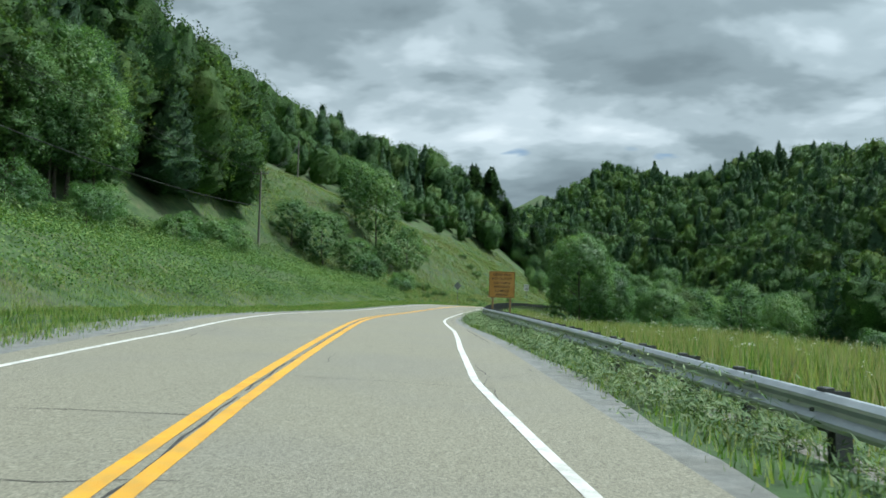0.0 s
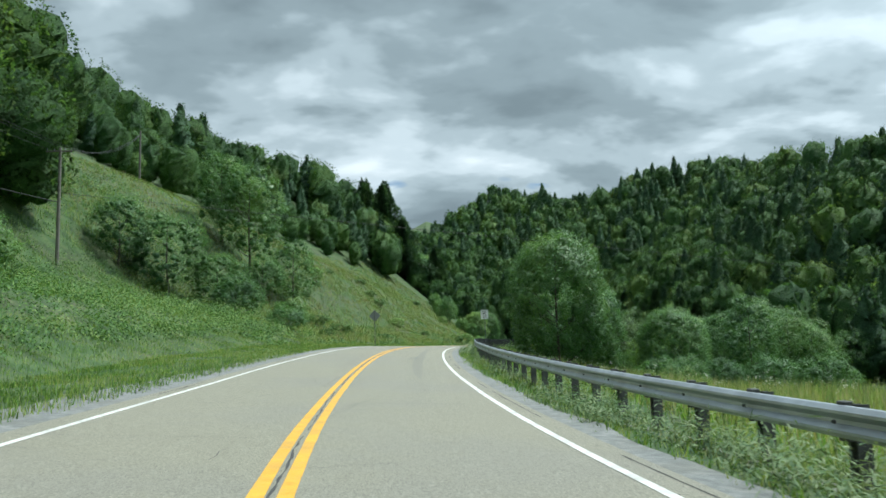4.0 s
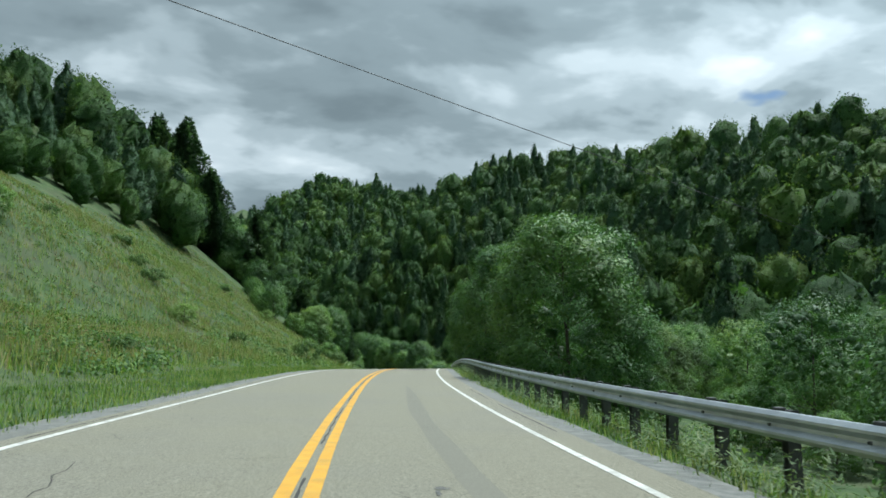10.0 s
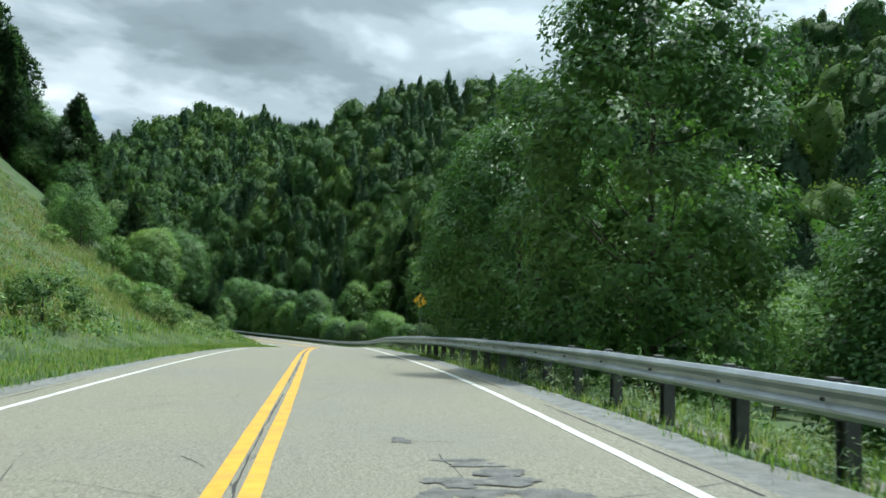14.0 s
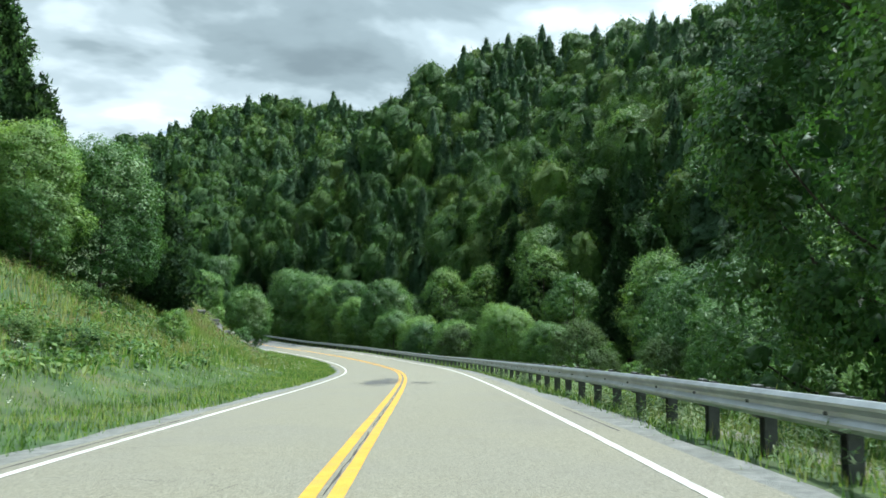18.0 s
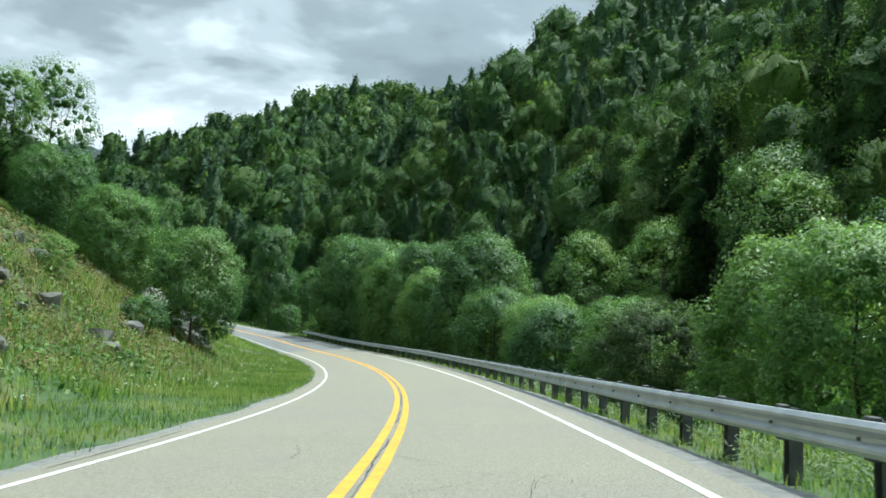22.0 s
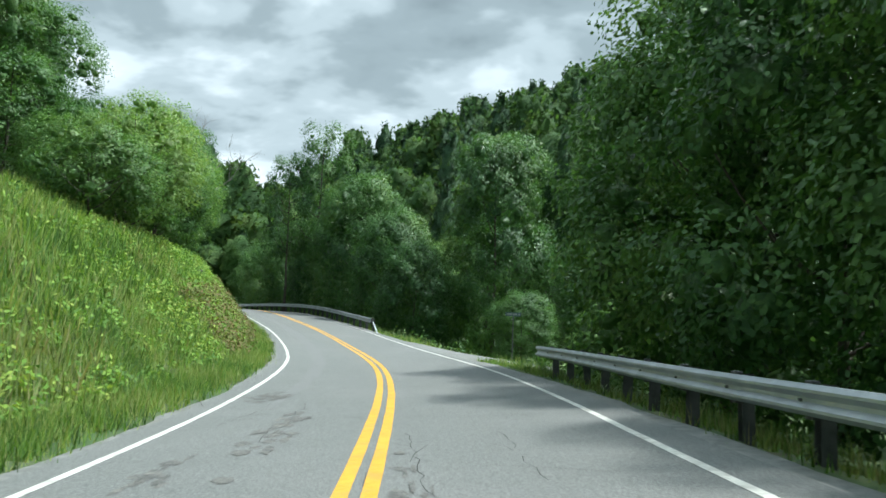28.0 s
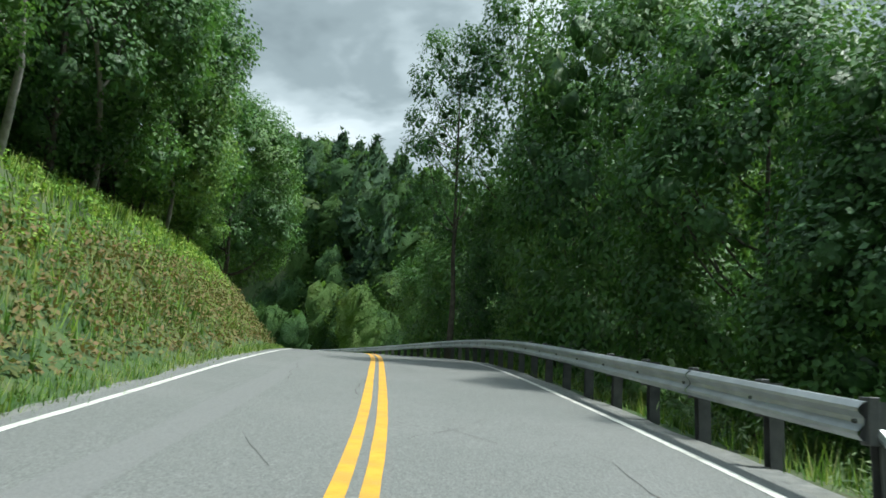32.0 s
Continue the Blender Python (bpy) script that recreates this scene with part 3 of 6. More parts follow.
# ---- guardrail ----
RAIL_D = steps([(-80, 5.35), (40, 5.3), (137, 5.1), (160, 4.85), (240, 4.55), (286, 4.2), (335, 4.3), (352, 5.05), (356, 5.0), (372, 3.95), (444, 3.95)])
BAY = 1.905
BEAM = [(0.0, -0.155), (0.03, -0.15), (0.075, -0.105), (0.075, -0.075), (0.02, -0.02), (0.02, 0.02), (0.075, 0.075), (0.075, 0.105), (0.03, 0.15), (0.0, 0.155)]


def beam_mesh(length):
    """A W-shaped steel beam along +y, its face towards -x, with its sheet's thickness."""
    outer = [(-p, q) for p, q in BEAM]
    inner = [(-p + 0.006, q) for p, q in BEAM][::-1]
    ring = outer + inner
    n = len(ring)
    v = [(x, y, z) for y in (0.0, length + 0.06) for x, z in ring]
    f = [(k, (k + 1) % n, n + (k + 1) % n, n + k) for k in range(n)]
    return mesh_of("beam", v, f, GALVANISED)


def post_mesh():
    """A steel post of I section, dug in."""
    v, f = boxes([(-0.075, -0.075, -1.0, 0.075, -0.063, 0.70), (-0.075, 0.063, -1.0, 0.075, 0.075, 0.70), (-0.010, -0.063, -1.0, 0.010, 0.063, 0.70)])
    return mesh_of("post", v, f, POST_STEEL)


def block_mesh():
    v, f = boxes([(-0.17, -0.075, 0.36, -0.078, 0.075, 0.735)])
    return bevelled("blockout", mesh_of("blockout", v, f, POST_STEEL), 0.008)


def bolt_mesh():
    v, f = tube([(-0.262, 0, 0.545), (-0.235, 0, 0.545)], [0.018, 0.022], 6)
    return mesh_of("bolt", np.concatenate([v, [(-0.264, 0, 0.545)]]), np.concatenate([f, [(k, (k + 1) % 6, 12, 12) for k in range(6)]])[:, :4][:6], POST_STEEL)


def guardrail(y0, y1, label, lift=0.0):
    rail = thing("guardrail", label, "guardrail", Matrix())
    beam, post, block, bolt = beam_mesh(2 * BAY), post_mesh(), block_mesh(), bolt_mesh()
    ys, y = [], y0
    while y < y1:
        ys.append(y)
        y += BAY * float(road_cos(y))
    places = [along(y, float(RAIL_D(y)) + 0.12, lift - 0.22 * (1 - float(smooth01(y, -4, 26)))) for y in ys]
    rng = np.random.default_rng(8)
    for k, p in enumerate(places[:-2]):
        way = Vector(places[k + 1] - p)
        turn = Matrix.Rotation(math.atan2(way.y, way.x) - math.pi / 2, 4, "Z")
        foot = Matrix.Translation(p) @ turn
        jitter = Matrix.Rotation(rng.normal(0, 0.012), 4, "Y") @ Matrix.Rotation(rng.normal(0, 0.012), 4, "X")
        part("post", post, rail, at=foot @ jitter)
        part("blockout", block, rail, at=foot)
        part("bolt", bolt, rail, at=foot)
        if k % 2 == 0:
            way = Vector(places[k + 2] - p)
            rise = math.atan2(way.z, math.hypot(way.x, way.y))
            lie = Matrix.Translation(p) @ Matrix.Rotation(math.atan2(way.y, way.x) - math.pi / 2, 4, "Z") @ Matrix.Rotation(rise, 4, "X")
            part("beam", beam, rail, at=lie @ Matrix.Translation((-0.172 - 0.003 * (k // 2 % 2), 0, 0.545)))
    return rail


guardrail(-46, 349.6, "long galvanised W-beam guardrail on steel posts along the valley side")
second_rail = guardrail(374.6, 442, "galvanised guardrail with a slanting end brace beginning after the driveway", 0.13)


def end_brace(rail, y):
    """The slanting strut that props the rail's first post."""
    a, b = along(y, float(RAIL_D(y)) + 0.05, 0.62), along(y - 1.0, float(RAIL_D(y)) + 0.15, -0.12)
    v, f = tube([b, a], [0.045, 0.045], 6)
    part("end_brace", mesh_of("end_brace", v, f, GALVANISED), rail, "pale steel strut")


end_brace(second_rail, 374.6)


# ---- leaves and trees ----
def cards(rng, centres, normals, length, width, droop=0.0):
    """One rhombic leaf at each centre, turned by its normal; four vertices each."""
    n = len(centres)
    normals = normals / (np.linalg.norm(normals, axis=1, keepdims=True) + 1e-9)
    t = np.cross(normals, rng.normal(size=(n, 3)))
    t /= np.linalg.norm(t, axis=1, keepdims=True) + 1e-9
    t[:, 2] -= droop
    b = np.cross(normals, t)
    b /= np.linalg.norm(b, axis=1, keepdims=True) + 1e-9
    ln = (length * rng.uniform(0.6, 1.3, n))[:, None] / 2
    wd = (width * rng.uniform(0.6, 1.3, n))[:, None] / 2
    mid = rng.uniform(-0.25, 0.25, n)[:, None] * ln
    v = np.stack([centres - t * ln, centres + b * wd + t * mid, centres + t * ln, centres - b * wd + t * mid], 1)
    # wound so that each leaf's upper side looks along its normal
    wrong = np.einsum("ij,ij->i", np.cross(v[:, 1] - v[:, 0], v[:, 3] - v[:, 0]), normals) < 0
    v[wrong] = v[wrong][:, ::-1]
    return v.reshape(-1, 3)


def quads(count):
    return np.arange(count * 4).reshape(-1, 4)


def crown_cards(rng, blobs, count, length, width, sprigs=0.13, fine=1, corners=3, rise=0.40, full=0.58):
    """Leaves over the outer skins of many clumps (x, y, z, r, then the way out of the crown), with a shading core of big leaves."""
    blobs = np.asarray(blobs)
    share = blobs[:, 3] ** 2
    pick = rng.choice(len(blobs), count, p=share / share.sum())
    out = blobs[pick, 4:7]
    way = rng.normal(size=(count, 3)) * 0.75 + out * 0.85 + [0, 0, rise]
    way /= np.linalg.norm(way, axis=1, keepdims=True)
    r = np.where(rng.random(count) < sprigs, rng.uniform(1.05, 1.3, count), rng.uniform(0.30, 1.0, count) ** 0.6 * 1.12)
    c = blobs[pick, :3] + way * (blobs[pick, 3] * r)[:, None] * [1, 1, 0.85]
    c[:, 2] = np.maximum(c[:, 2], 0.12)
    soft = way * 0.72 + out * 0.30 + rng.normal(size=(count, 3)) * (0.12 if length > 0.4 else 0.2) + [0, 0, 0.38]
    skin = cards(rng, c, way * 0.65 + rng.normal(size=(count, 3)) * 0.33 + [0, 0, 0.45], length, width, 0.08)
    soft /= np.linalg.norm(soft, axis=1, keepdims=True)
    mass, faces, ways = leaf_mass(rng, blobs, fine, full)
    if corners == 3:
        skin = skin.reshape(-1, 4, 3)[:, :3].reshape(-1, 3)
        q = np.arange(3 * count).reshape(-1, 3)
    else:
        q = np.concatenate([quads(count)[:, [0, 1, 2]], quads(count)[:, [0, 2, 3]]])
    faces = np.concatenate([q, faces + len(skin)])
    return np.concatenate([skin, mass]), faces, np.concatenate([np.repeat(soft, corners, axis=0), ways])


def ball(subdivisions):
    bm = bmesh.new()
    bmesh.ops.create_icosphere(bm, subdivisions=subdivisions, radius=1.0)
    bm.verts.ensure_lookup_table()
    v = np.array([tuple(p.co) for p in bm.verts])
    f = np.array([[p.index for p in face.verts] for face in bm.faces])
    bm.free()
    return v, f


BALLS = {1: ball(1)}


def leaf_mass(rng, blobs, fine=1, full=0.58):
    """The dense leafage within each clump: a small crumpled closed body under the outer leaves."""
    v, f = BALLS[fine]
    n = len(blobs)
    crumple = full + rng.normal(0, 0.10, (n, len(v), 1))
    p = blobs[:, None, :3] + v[None] * crumple * blobs[:, None, 3:4] * [1, 1, 0.85]
    p[..., 2] = np.maximum(p[..., 2], 0.05)
    way = v[None] + rng.normal(0, 0.3, p.shape) + [0, 0, 0.25]
    way = way / np.linalg.norm(way, axis=2, keepdims=True)
    faces = (f[None] + (np.arange(n) * len(v))[:, None, None]).reshape(-1, 3)
    return p.reshape(-1, 3), faces, way.reshape(-1, 3)


def broad_blobs(rng, height, radius, low, lobes, per=9, squash=1.0):
    """Big rounded lobes round a broadleaf crown between the heights low and height, each made of several smaller clumps."""
    out = []
    mid, half = (height + low) / 2, (height - low) / 2
    for k in range(lobes):
        z = 1 - 2 * (k + 0.5) / lobes
        a = k * 2.39996 + rng.normal(0, 0.3)
        flat = math.sqrt(max(0.0, 1 - (z if z > 0 else 0.75 * z) ** 2))
        rl = radius * rng.uniform(0.42, 0.56)
        taper = 1.0 - 0.28 * max(z, 0) ** 2
        reach = (radius - 0.8 * rl) * taper * flat ** 0.7 * rng.uniform(0.78, 1.12)
        centre = np.array([math.cos(a) * reach, math.sin(a) * reach * squash, mid + z * (half - 0.75 * rl) + rng.normal(0, 0.04) * half])
        axis = np.array([0, 0, mid + (centre[2] - mid) * 0.55])
        outward = centre - axis
        outward = outward / (np.linalg.norm(outward) + 1e-6)
        for j in range(per):
            zz = 1 - 2 * (j + 0.5) / per
            b = j * 2.39996 + k
            ff = math.sqrt(1 - zz * zz)
            way = np.array([math.cos(b) * ff, math.sin(b) * ff, zz])
            if way @ outward < -0.30 or zz < -0.8:
                continue
            r = rl * rng.uniform(0.48, 0.66)
            p = centre + way * (rl * rng.uniform(0.45, 0.72)) * [1, 1, 0.85]
            grow = way * 0.7 + outward * 0.5
            out.append((*p, r, *(grow / np.linalg.norm(grow))))
    return np.array(out)


def wood(rng, height, girth, blobs, limbs, lean=0.4, low=0.25):
    """A tapered bent trunk and limbs that reach for the clumps."""
    hs = np.linspace(-0.6, height * 0.86, 9)
    bend = np.cumsum(rng.normal(0, lean * 0.12, (9, 2)), axis=0)
    bend[:2] = 0
    trunk = np.column_stack([bend, hs])
    rad = girth * (1.0 - 0.86 * np.linspace(0, 1, 9) ** 0.9)
    rad[0] *= 1.5
    rad[1] *= 1.12
    pieces = [tube(trunk, rad, 8)]
    order = rng.permutation(len(blobs))[:limbs]
    for k in order:
        tip = blobs[k, :3]
        z0 = np.clip(tip[2] - np.hypot(tip[0], tip[1]) * rng.uniform(0.5, 1.0), height * low, height * 0.8)
        root = np.array([np.interp(z0, hs, bend[:, 0]), np.interp(z0, hs, bend[:, 1]), z0])
        t = np.linspace(0, 1, 5)[:, None]
        path = root + (tip - root) * t + np.array([0, 0, -0.12]) * np.sin(t * np.pi) * np.linalg.norm(tip - root)
        r0 = np.interp(z0, hs, rad) * 0.5
        pieces.append(tube(path, np.linspace(r0, 0.015, 5), 5))
    return joined(pieces)


def broad_tree(seed, height, radius, low, leaves, leaf, mat, lobes=13, limbs=14, squash=1.0, per=9, corners=3, full=0.34):
    rng = np.random.default_rng(seed)
    blobs = broad_blobs(rng, height, radius, low, lobes, per, squash)
    v, f = wood(rng, height, 0.011 * height + 0.03, blobs, limbs, low=min(0.3, low / height + 0.05))
    trunk = mesh_of("trunk", v, f, BARK, smooth=True)
    v, f, soft = crown_cards(rng, blobs, leaves, leaf, leaf * (0.64 if corners == 4 else 0.95), corners=corners, rise=0.05 if corners == 4 else 0.25, full=full)
    crown = mesh_of("crown", v, f, mat, normals=soft)
    return trunk, crown


def crown_at(shape, t, a):
    """Places on a far tree's crown, by the height t (0 to 1) and the turn a."""
    h, r, low, pine, waves, tiers, twist = shape
    lump = sum(amp * np.sin(m * a + q * t + ph) for amp, m, q, ph in waves)
    if pine:
        saw = 1 - (t * tiers + 0.45 * np.sin(twist * a + tiers) + 0.3 * np.sin(3 * a + 9 * t)) % 1.0
        out = (1 - np.clip((t - 0.2) / 0.8, 0, 1)) ** 0.66 * (0.76 + 0.26 * saw) * np.minimum(1, 0.45 + t / 0.25) + 0.02
    else:
        out = np.where(t > 0.55, np.sqrt(np.maximum(0, 1 - np.abs((t - 0.55) / 0.45) ** 2.2)), 0.5 + 0.5 * np.sqrt(np.clip(t / 0.55, 0, 1)))
    out = r * out * (1 + lump)
    return np.stack([np.cos(a) * out, np.sin(a) * out, low + (h - low) * t * (1 + 0.25 * lump * (t > 0.3))], -1)


def crown_way(shape, t, a):
    """The outward way of the crown's skin."""
    da, dt = crown_at(shape, t, a + 0.04) - crown_at(shape, t, a - 0.04), crown_at(shape, np.minimum(t + 0.02, 0.999), a) - crown_at(shape, np.maximum(t - 0.02, 0.0), a)
    way = np.cross(da, dt)
    return way / (np.linalg.norm(way, axis=-1, keepdims=True) + 1e-9)


def far_crown(rng, h, r, low, pine, leaves, leaf, rings, turns, core=0.84):
    """A crown's closed body of dense leafage under small sprays of leaves that stand off its skin."""
    many = 6
    waves = [(rng.uniform(0.05, 0.11) * (0.9 if pine else 1.1), int(rng.integers(2, 7)), rng.uniform(-16, 16), rng.uniform(0, 6.28)) for _ in range(many)]
    shape = (h, r, low, pine, waves, rng.integers(4, 7), rng.integers(1, 3))
    t, a = np.meshgrid(np.linspace(0.0, 0.995, rings), np.linspace(0, 2 * np.pi, turns, endpoint=False), indexing="ij")
    t, a = t.ravel(), a.ravel() + np.repeat(rng.uniform(0, 0.5, rings), turns)
    body = crown_at(shape, t, a) * [core, core, 0.96] + rng.normal(0, 0.07 * r, (len(t), 3)) * [1, 1, 0.6]
    soft = crown_way(shape, t, a) + [0, 0, 0.30] + rng.normal(0, 0.12, body.shape)
    k, j = np.meshgrid(np.arange(rings - 1), np.arange(turns), indexing="ij")
    k, j, j1 = k.ravel(), j.ravel(), (j.ravel() + 1) % turns
    q0, q1, q2, q3 = k * turns + j, k * turns + j1, (k + 1) * turns + j1, (k + 1) * turns + j
    faces = np.concatenate([np.stack([q0, q1, q2], 1), np.stack([q0, q2, q3], 1)])
    t = rng.random(leaves) ** (1.25 if pine else 1.0) * 0.99
    a = rng.uniform(0, 6.2832, leaves)
    way = crown_way(shape, t, a)
    c = crown_at(shape, t, a) + way * (rng.uniform(-0.5 if leaf > 0.25 else -2.6, 0.4, leaves) * (0.6 * leaf + 0.3))[:, None]
    grow = way * (0.8 if pine else 0.35) + rng.normal(0, 0.45, c.shape) + [0, 0, 0.30 if pine else 0.1]
    grow /= np.linalg.norm(grow, axis=1, keepdims=True)
    side = np.cross(grow, way + rng.normal(0, 0.5, c.shape))
    side /= np.linalg.norm(side, axis=1, keepdims=True) + 1e-9
    ln, wd = (leaf * rng.uniform(0.6, 1.3, leaves))[:, None], (leaf * (0.26 if pine else 0.55) * rng.uniform(0.6, 1.2, leaves))[:, None]
    spray = np.stack([c - grow * ln * 0.4 + side * wd, c - grow * ln * 0.4 - side * wd, c + grow * ln * 0.6], 1).reshape(-1, 3)
    tone = way + [0, 0, 0.35] + rng.normal(0, 0.2, way.shape)
    soft = np.concatenate([soft, np.repeat(tone, 3, axis=0)])
    soft /= np.linalg.norm(soft, axis=1, keepdims=True)
    faces = np.concatenate([faces, np.arange(3 * leaves).reshape(-1, 3) + len(body)])
    return np.concatenate([body, spray]), faces, soft


def pine_tree(seed, height, radius, needles, leaf):
    """A pine with feathery tiers of sprays on level branches."""
    rng = np.random.default_rng(seed)
    v, f, soft = far_crown(rng, height, radius, 0.08 * height, True, needles, leaf, 26, 16)
    inner = len(v) - 3 * needles
    v[:inner, :2] *= 0.72
    hs = np.linspace(-0.6, height * 0.97, 8)
    pieces = [tube(np.column_stack([np.cumsum(rng.normal(0, 0.03, (8, 2)), axis=0), hs]), np.linspace(0.016 * height + 0.04, 0.03, 8), 8)]
    for k in range(26):
        z, a = height * rng.uniform(0.08, 0.85), rng.uniform(0, 6.28)
        r = radius * (1 - z / height) ** 0.75
        pieces.append(tube([(0, 0, z), (np.cos(a) * r * 0.5, np.sin(a) * r * 0.5, z + 0.1), (np.cos(a) * r * 0.95, np.sin(a) * r * 0.95, z + 0.25)], [0.05, 0.035, 0.012], 4))
    tv, tf = joined(pieces)
    return mesh_of("trunk", tv, tf, BARK, smooth=True), mesh_of("crown", v, f, NEEDLE, normals=soft)


KINDS = {}


def kind_of(key, trunk, crown, label, category="tree"):
    KINDS[key] = (trunk, crown, label, category)


# near kinds with fine leaves, then coarser ones for the middle distance
kind_of("sycamore", *broad_tree(1, 11.5, 4.0, 0.4, 32000, 0.18, LEAF, 21, 18, corners=4), "leafy dark green broadleaf tree beside the guardrail")
kind_of("poplar", *broad_tree(2, 13.0, 3.7, 0.4, 38000, 0.205, LEAF, 24, 18), "tall dense broadleaf tree with glossy leaves by the road")
kind_of("locust", *broad_tree(3, 9.5, 3.6, 0.2, 34000, 0.195, LEAF_LIGHT, 20, 16), "bushy light green tree with leaves down to the ground")
kind_of("maple", *broad_tree(4, 10.5, 3.8, 0.3, 32000, 0.175, LEAF, 20, 16, 0.95, corners=4), "rounded green roadside maple with a full crown")
kind_of("willow", *broad_tree(5, 9.0, 3.4, 0.3, 26000, 0.18, LEAF_GREY, 18, 12), "pale grey-green airy tree among the roadside wood")
kind_of("slope_oak", *broad_tree(6, 16.0, 5.0, 2.2, 14000, 0.24, LEAF, 21, 16, full=0.30), "tall forest oak on the wooded slope")
kind_of("slope_ash", *broad_tree(7, 14.0, 4.2, 1.6, 14000, 0.23, LEAF, 18, 14, full=0.30), "slender forest tree with a ragged crown on the slope")
kind_of("slope_tulip", *broad_tree(8, 17.0, 4.4, 2.6, 14000, 0.24, LEAF_LIGHT, 24, 14, full=0.30), "tall lighter green forest tree on the slope")
kind_of("valley_maple", *broad_tree(14, 10.0, 3.9, 0.2, 14000, 0.19, LEAF, 18, 8, full=0.30), "rounded green tree low in the valley")
kind_of("valley_locust", *broad_tree(15, 8.5, 3.5, 0.2, 14000, 0.18, LEAF_LIGHT, 16, 8, full=0.30), "round light green tree low in the valley")
kind_of("valley_willow", *broad_tree(16, 8.5, 3.3, 0.2, 14000, 0.17, LEAF_GREY, 16, 8, full=0.30), "pale grey-green feathery tree low in the valley")
kind_of("sparse_tree", *broad_tree(18, 14.0, 3.3, 5.0, 9000, 0.2, LEAF, 15, 18, per=5, full=0.2), "tall sparse tree with open ragged branches")
kind_of("white_pine", *pine_tree(9, 17.5, 4.6, 11000, 0.55), "tall dark white pine with level plumes")
kind_of("young_pine", *pine_tree(10, 8.5, 2.9, 6000, 0.36), "young pine tree with soft green branches")
kind_of("knoll_tree", *broad_tree(19, 5.6, 2.1, 1.9, 7000, 0.15, LEAF_LIGHT, 12, 12, per=7), "small spreading yellow-green tree alone on the grassy knoll")
kind_of("bush", *broad_tree(11, 2.6, 1.7, 0.1, 4200, 0.14, WEED, 8, 6, per=7), "low round green bush", "bush")
kind_of("sapling", *broad_tree(12, 4.2, 1.7, 0.3, 5000, 0.15, LEAF_LIGHT, 9, 8, per=7), "leafy young tree with bright green leaves", "bush")
kind_of("tall_bush", *broad_tree(13, 4.5, 2.6, 0.1, 8000, 0.17, LEAF, 10, 6, per=8), "big dark green bush on the slope", "bush")


def plant(key, x, y, scale=1.0, tall=1.0, sink=0.15, group="", label="", rng=random):
    trunk, crown, text, category = KINDS[key]
    z = ground_at(x, y)
    size = Matrix.Diagonal((scale, scale, scale * tall, 1))
    name = "bush" if category == "bush" else "pine_tree" if "pine" in key else "tree"
    m = Matrix.Translation((x, y, z - sink)) @ Matrix.Rotation(rng.uniform(0, 6.28), 4, "Z") @ size
    ob = thing(name, label or text, category, m, group)
    part("trunk" if category == "tree" else "stem", trunk, ob)
    part("crown", crown, ob)
    return ob


def plant_by_road(key, y, d, **more):
    p = along(y, d)
    return plant(key, float(p[0]), float(p[1]), **more)


# trees standing by themselves on the valley side, as the road passes them
for key, x, y, scale, tall in [("sycamore", 6.5, 96.2, 1.05, 1.08), ("maple", 10.5, 104, 0.92, 1.0), ("sycamore", 17, 98, 0.75, 0.95), ("maple", 9.2, 127.5, 0.92, 0.98), ("sycamore", 14.5, 134, 0.65, 0.95),
                               ("poplar", 15.8, 158, 0.95, 0.98), ("maple", 20, 152, 0.9, 0.9), ("sycamore", 17.0, 168, 0.82, 1.05), ("poplar", 22, 176, 0.9, 1.0), ("poplar", 32.5, 209, 1.15, 1.15), ("sycamore", 30, 201, 1.0, 1.15)]:
    plant(key, x, y, scale, tall, group="trees beyond the guardrail")
# the row of trees behind the rail before the bend
row = random.Random(4)
for y, d, key, scale, tall in [(258, 13.5, "locust", 0.62, 1.0), (265, 12.0, "locust", 0.74, 1.05), (272, 13.5, "locust", 0.86, 1.05), (278, 10.8, "willow", 0.72, 0.95), (284, 12.0, "locust", 0.80, 0.95), (290, 10.2, "maple", 0.70, 0.85), (296, 11.5, "locust", 0.85, 0.95), (301.5, 9.6, "sycamore", 0.78, 0.85),
                               (308, 10.6, "maple", 1.05, 1.1), (314, 9.2, "locust", 1.05, 0.95), (320.5, 9.8, "poplar", 0.95, 1.02), (327, 9.4, "locust", 1.1, 1.1), (333, 10.5, "sycamore", 1.05, 1.12), (339, 9.6, "maple", 1.1, 1.15), (345.5, 10.2, "sycamore", 1.15, 1.1), (350, 14.5, "poplar", 0.95, 1.05),
                               (298, 17, "valley_willow", 0.95, 0.9), (324, 18, "valley_willow", 1.25, 1.25), (287, 18, "valley_willow", 0.9, 0.9)]:
    plant_by_road(key, y, d, scale=scale, tall=tall, group="roadside wood behind the guardrail", rng=row)
# beyond the right-hand drive
for y, d, key, scale, tall in [(349.5, 11.4, "locust", 0.85, 1.15), (357, 17.0, "locust", 0.75, 1.0), (369, 12, "sycamore", 0.55, 0.9), (367, 17, "valley_locust", 0.85, 1.0), (379, 8.4, "maple", 0.75, 1.1), (384.5, 8.6, "sycamore", 0.88, 1.2), (391, 8.0, "sycamore", 0.98, 1.42),
                               (397.5, 8.0, "poplar", 0.88, 1.3), (404, 8.5, "maple", 0.95, 1.2), (411, 9.0, "sycamore", 1.1, 1.1), (379, 15.0, "poplar", 1.12, 1.46), (392, 15.5, "maple", 0.9, 1.05), (420, 10, "maple", 1.1, 1.1)]:
    plant_by_road(key, y, d, scale=scale, tall=tall, group="roadside wood past the driveway", rng=row)
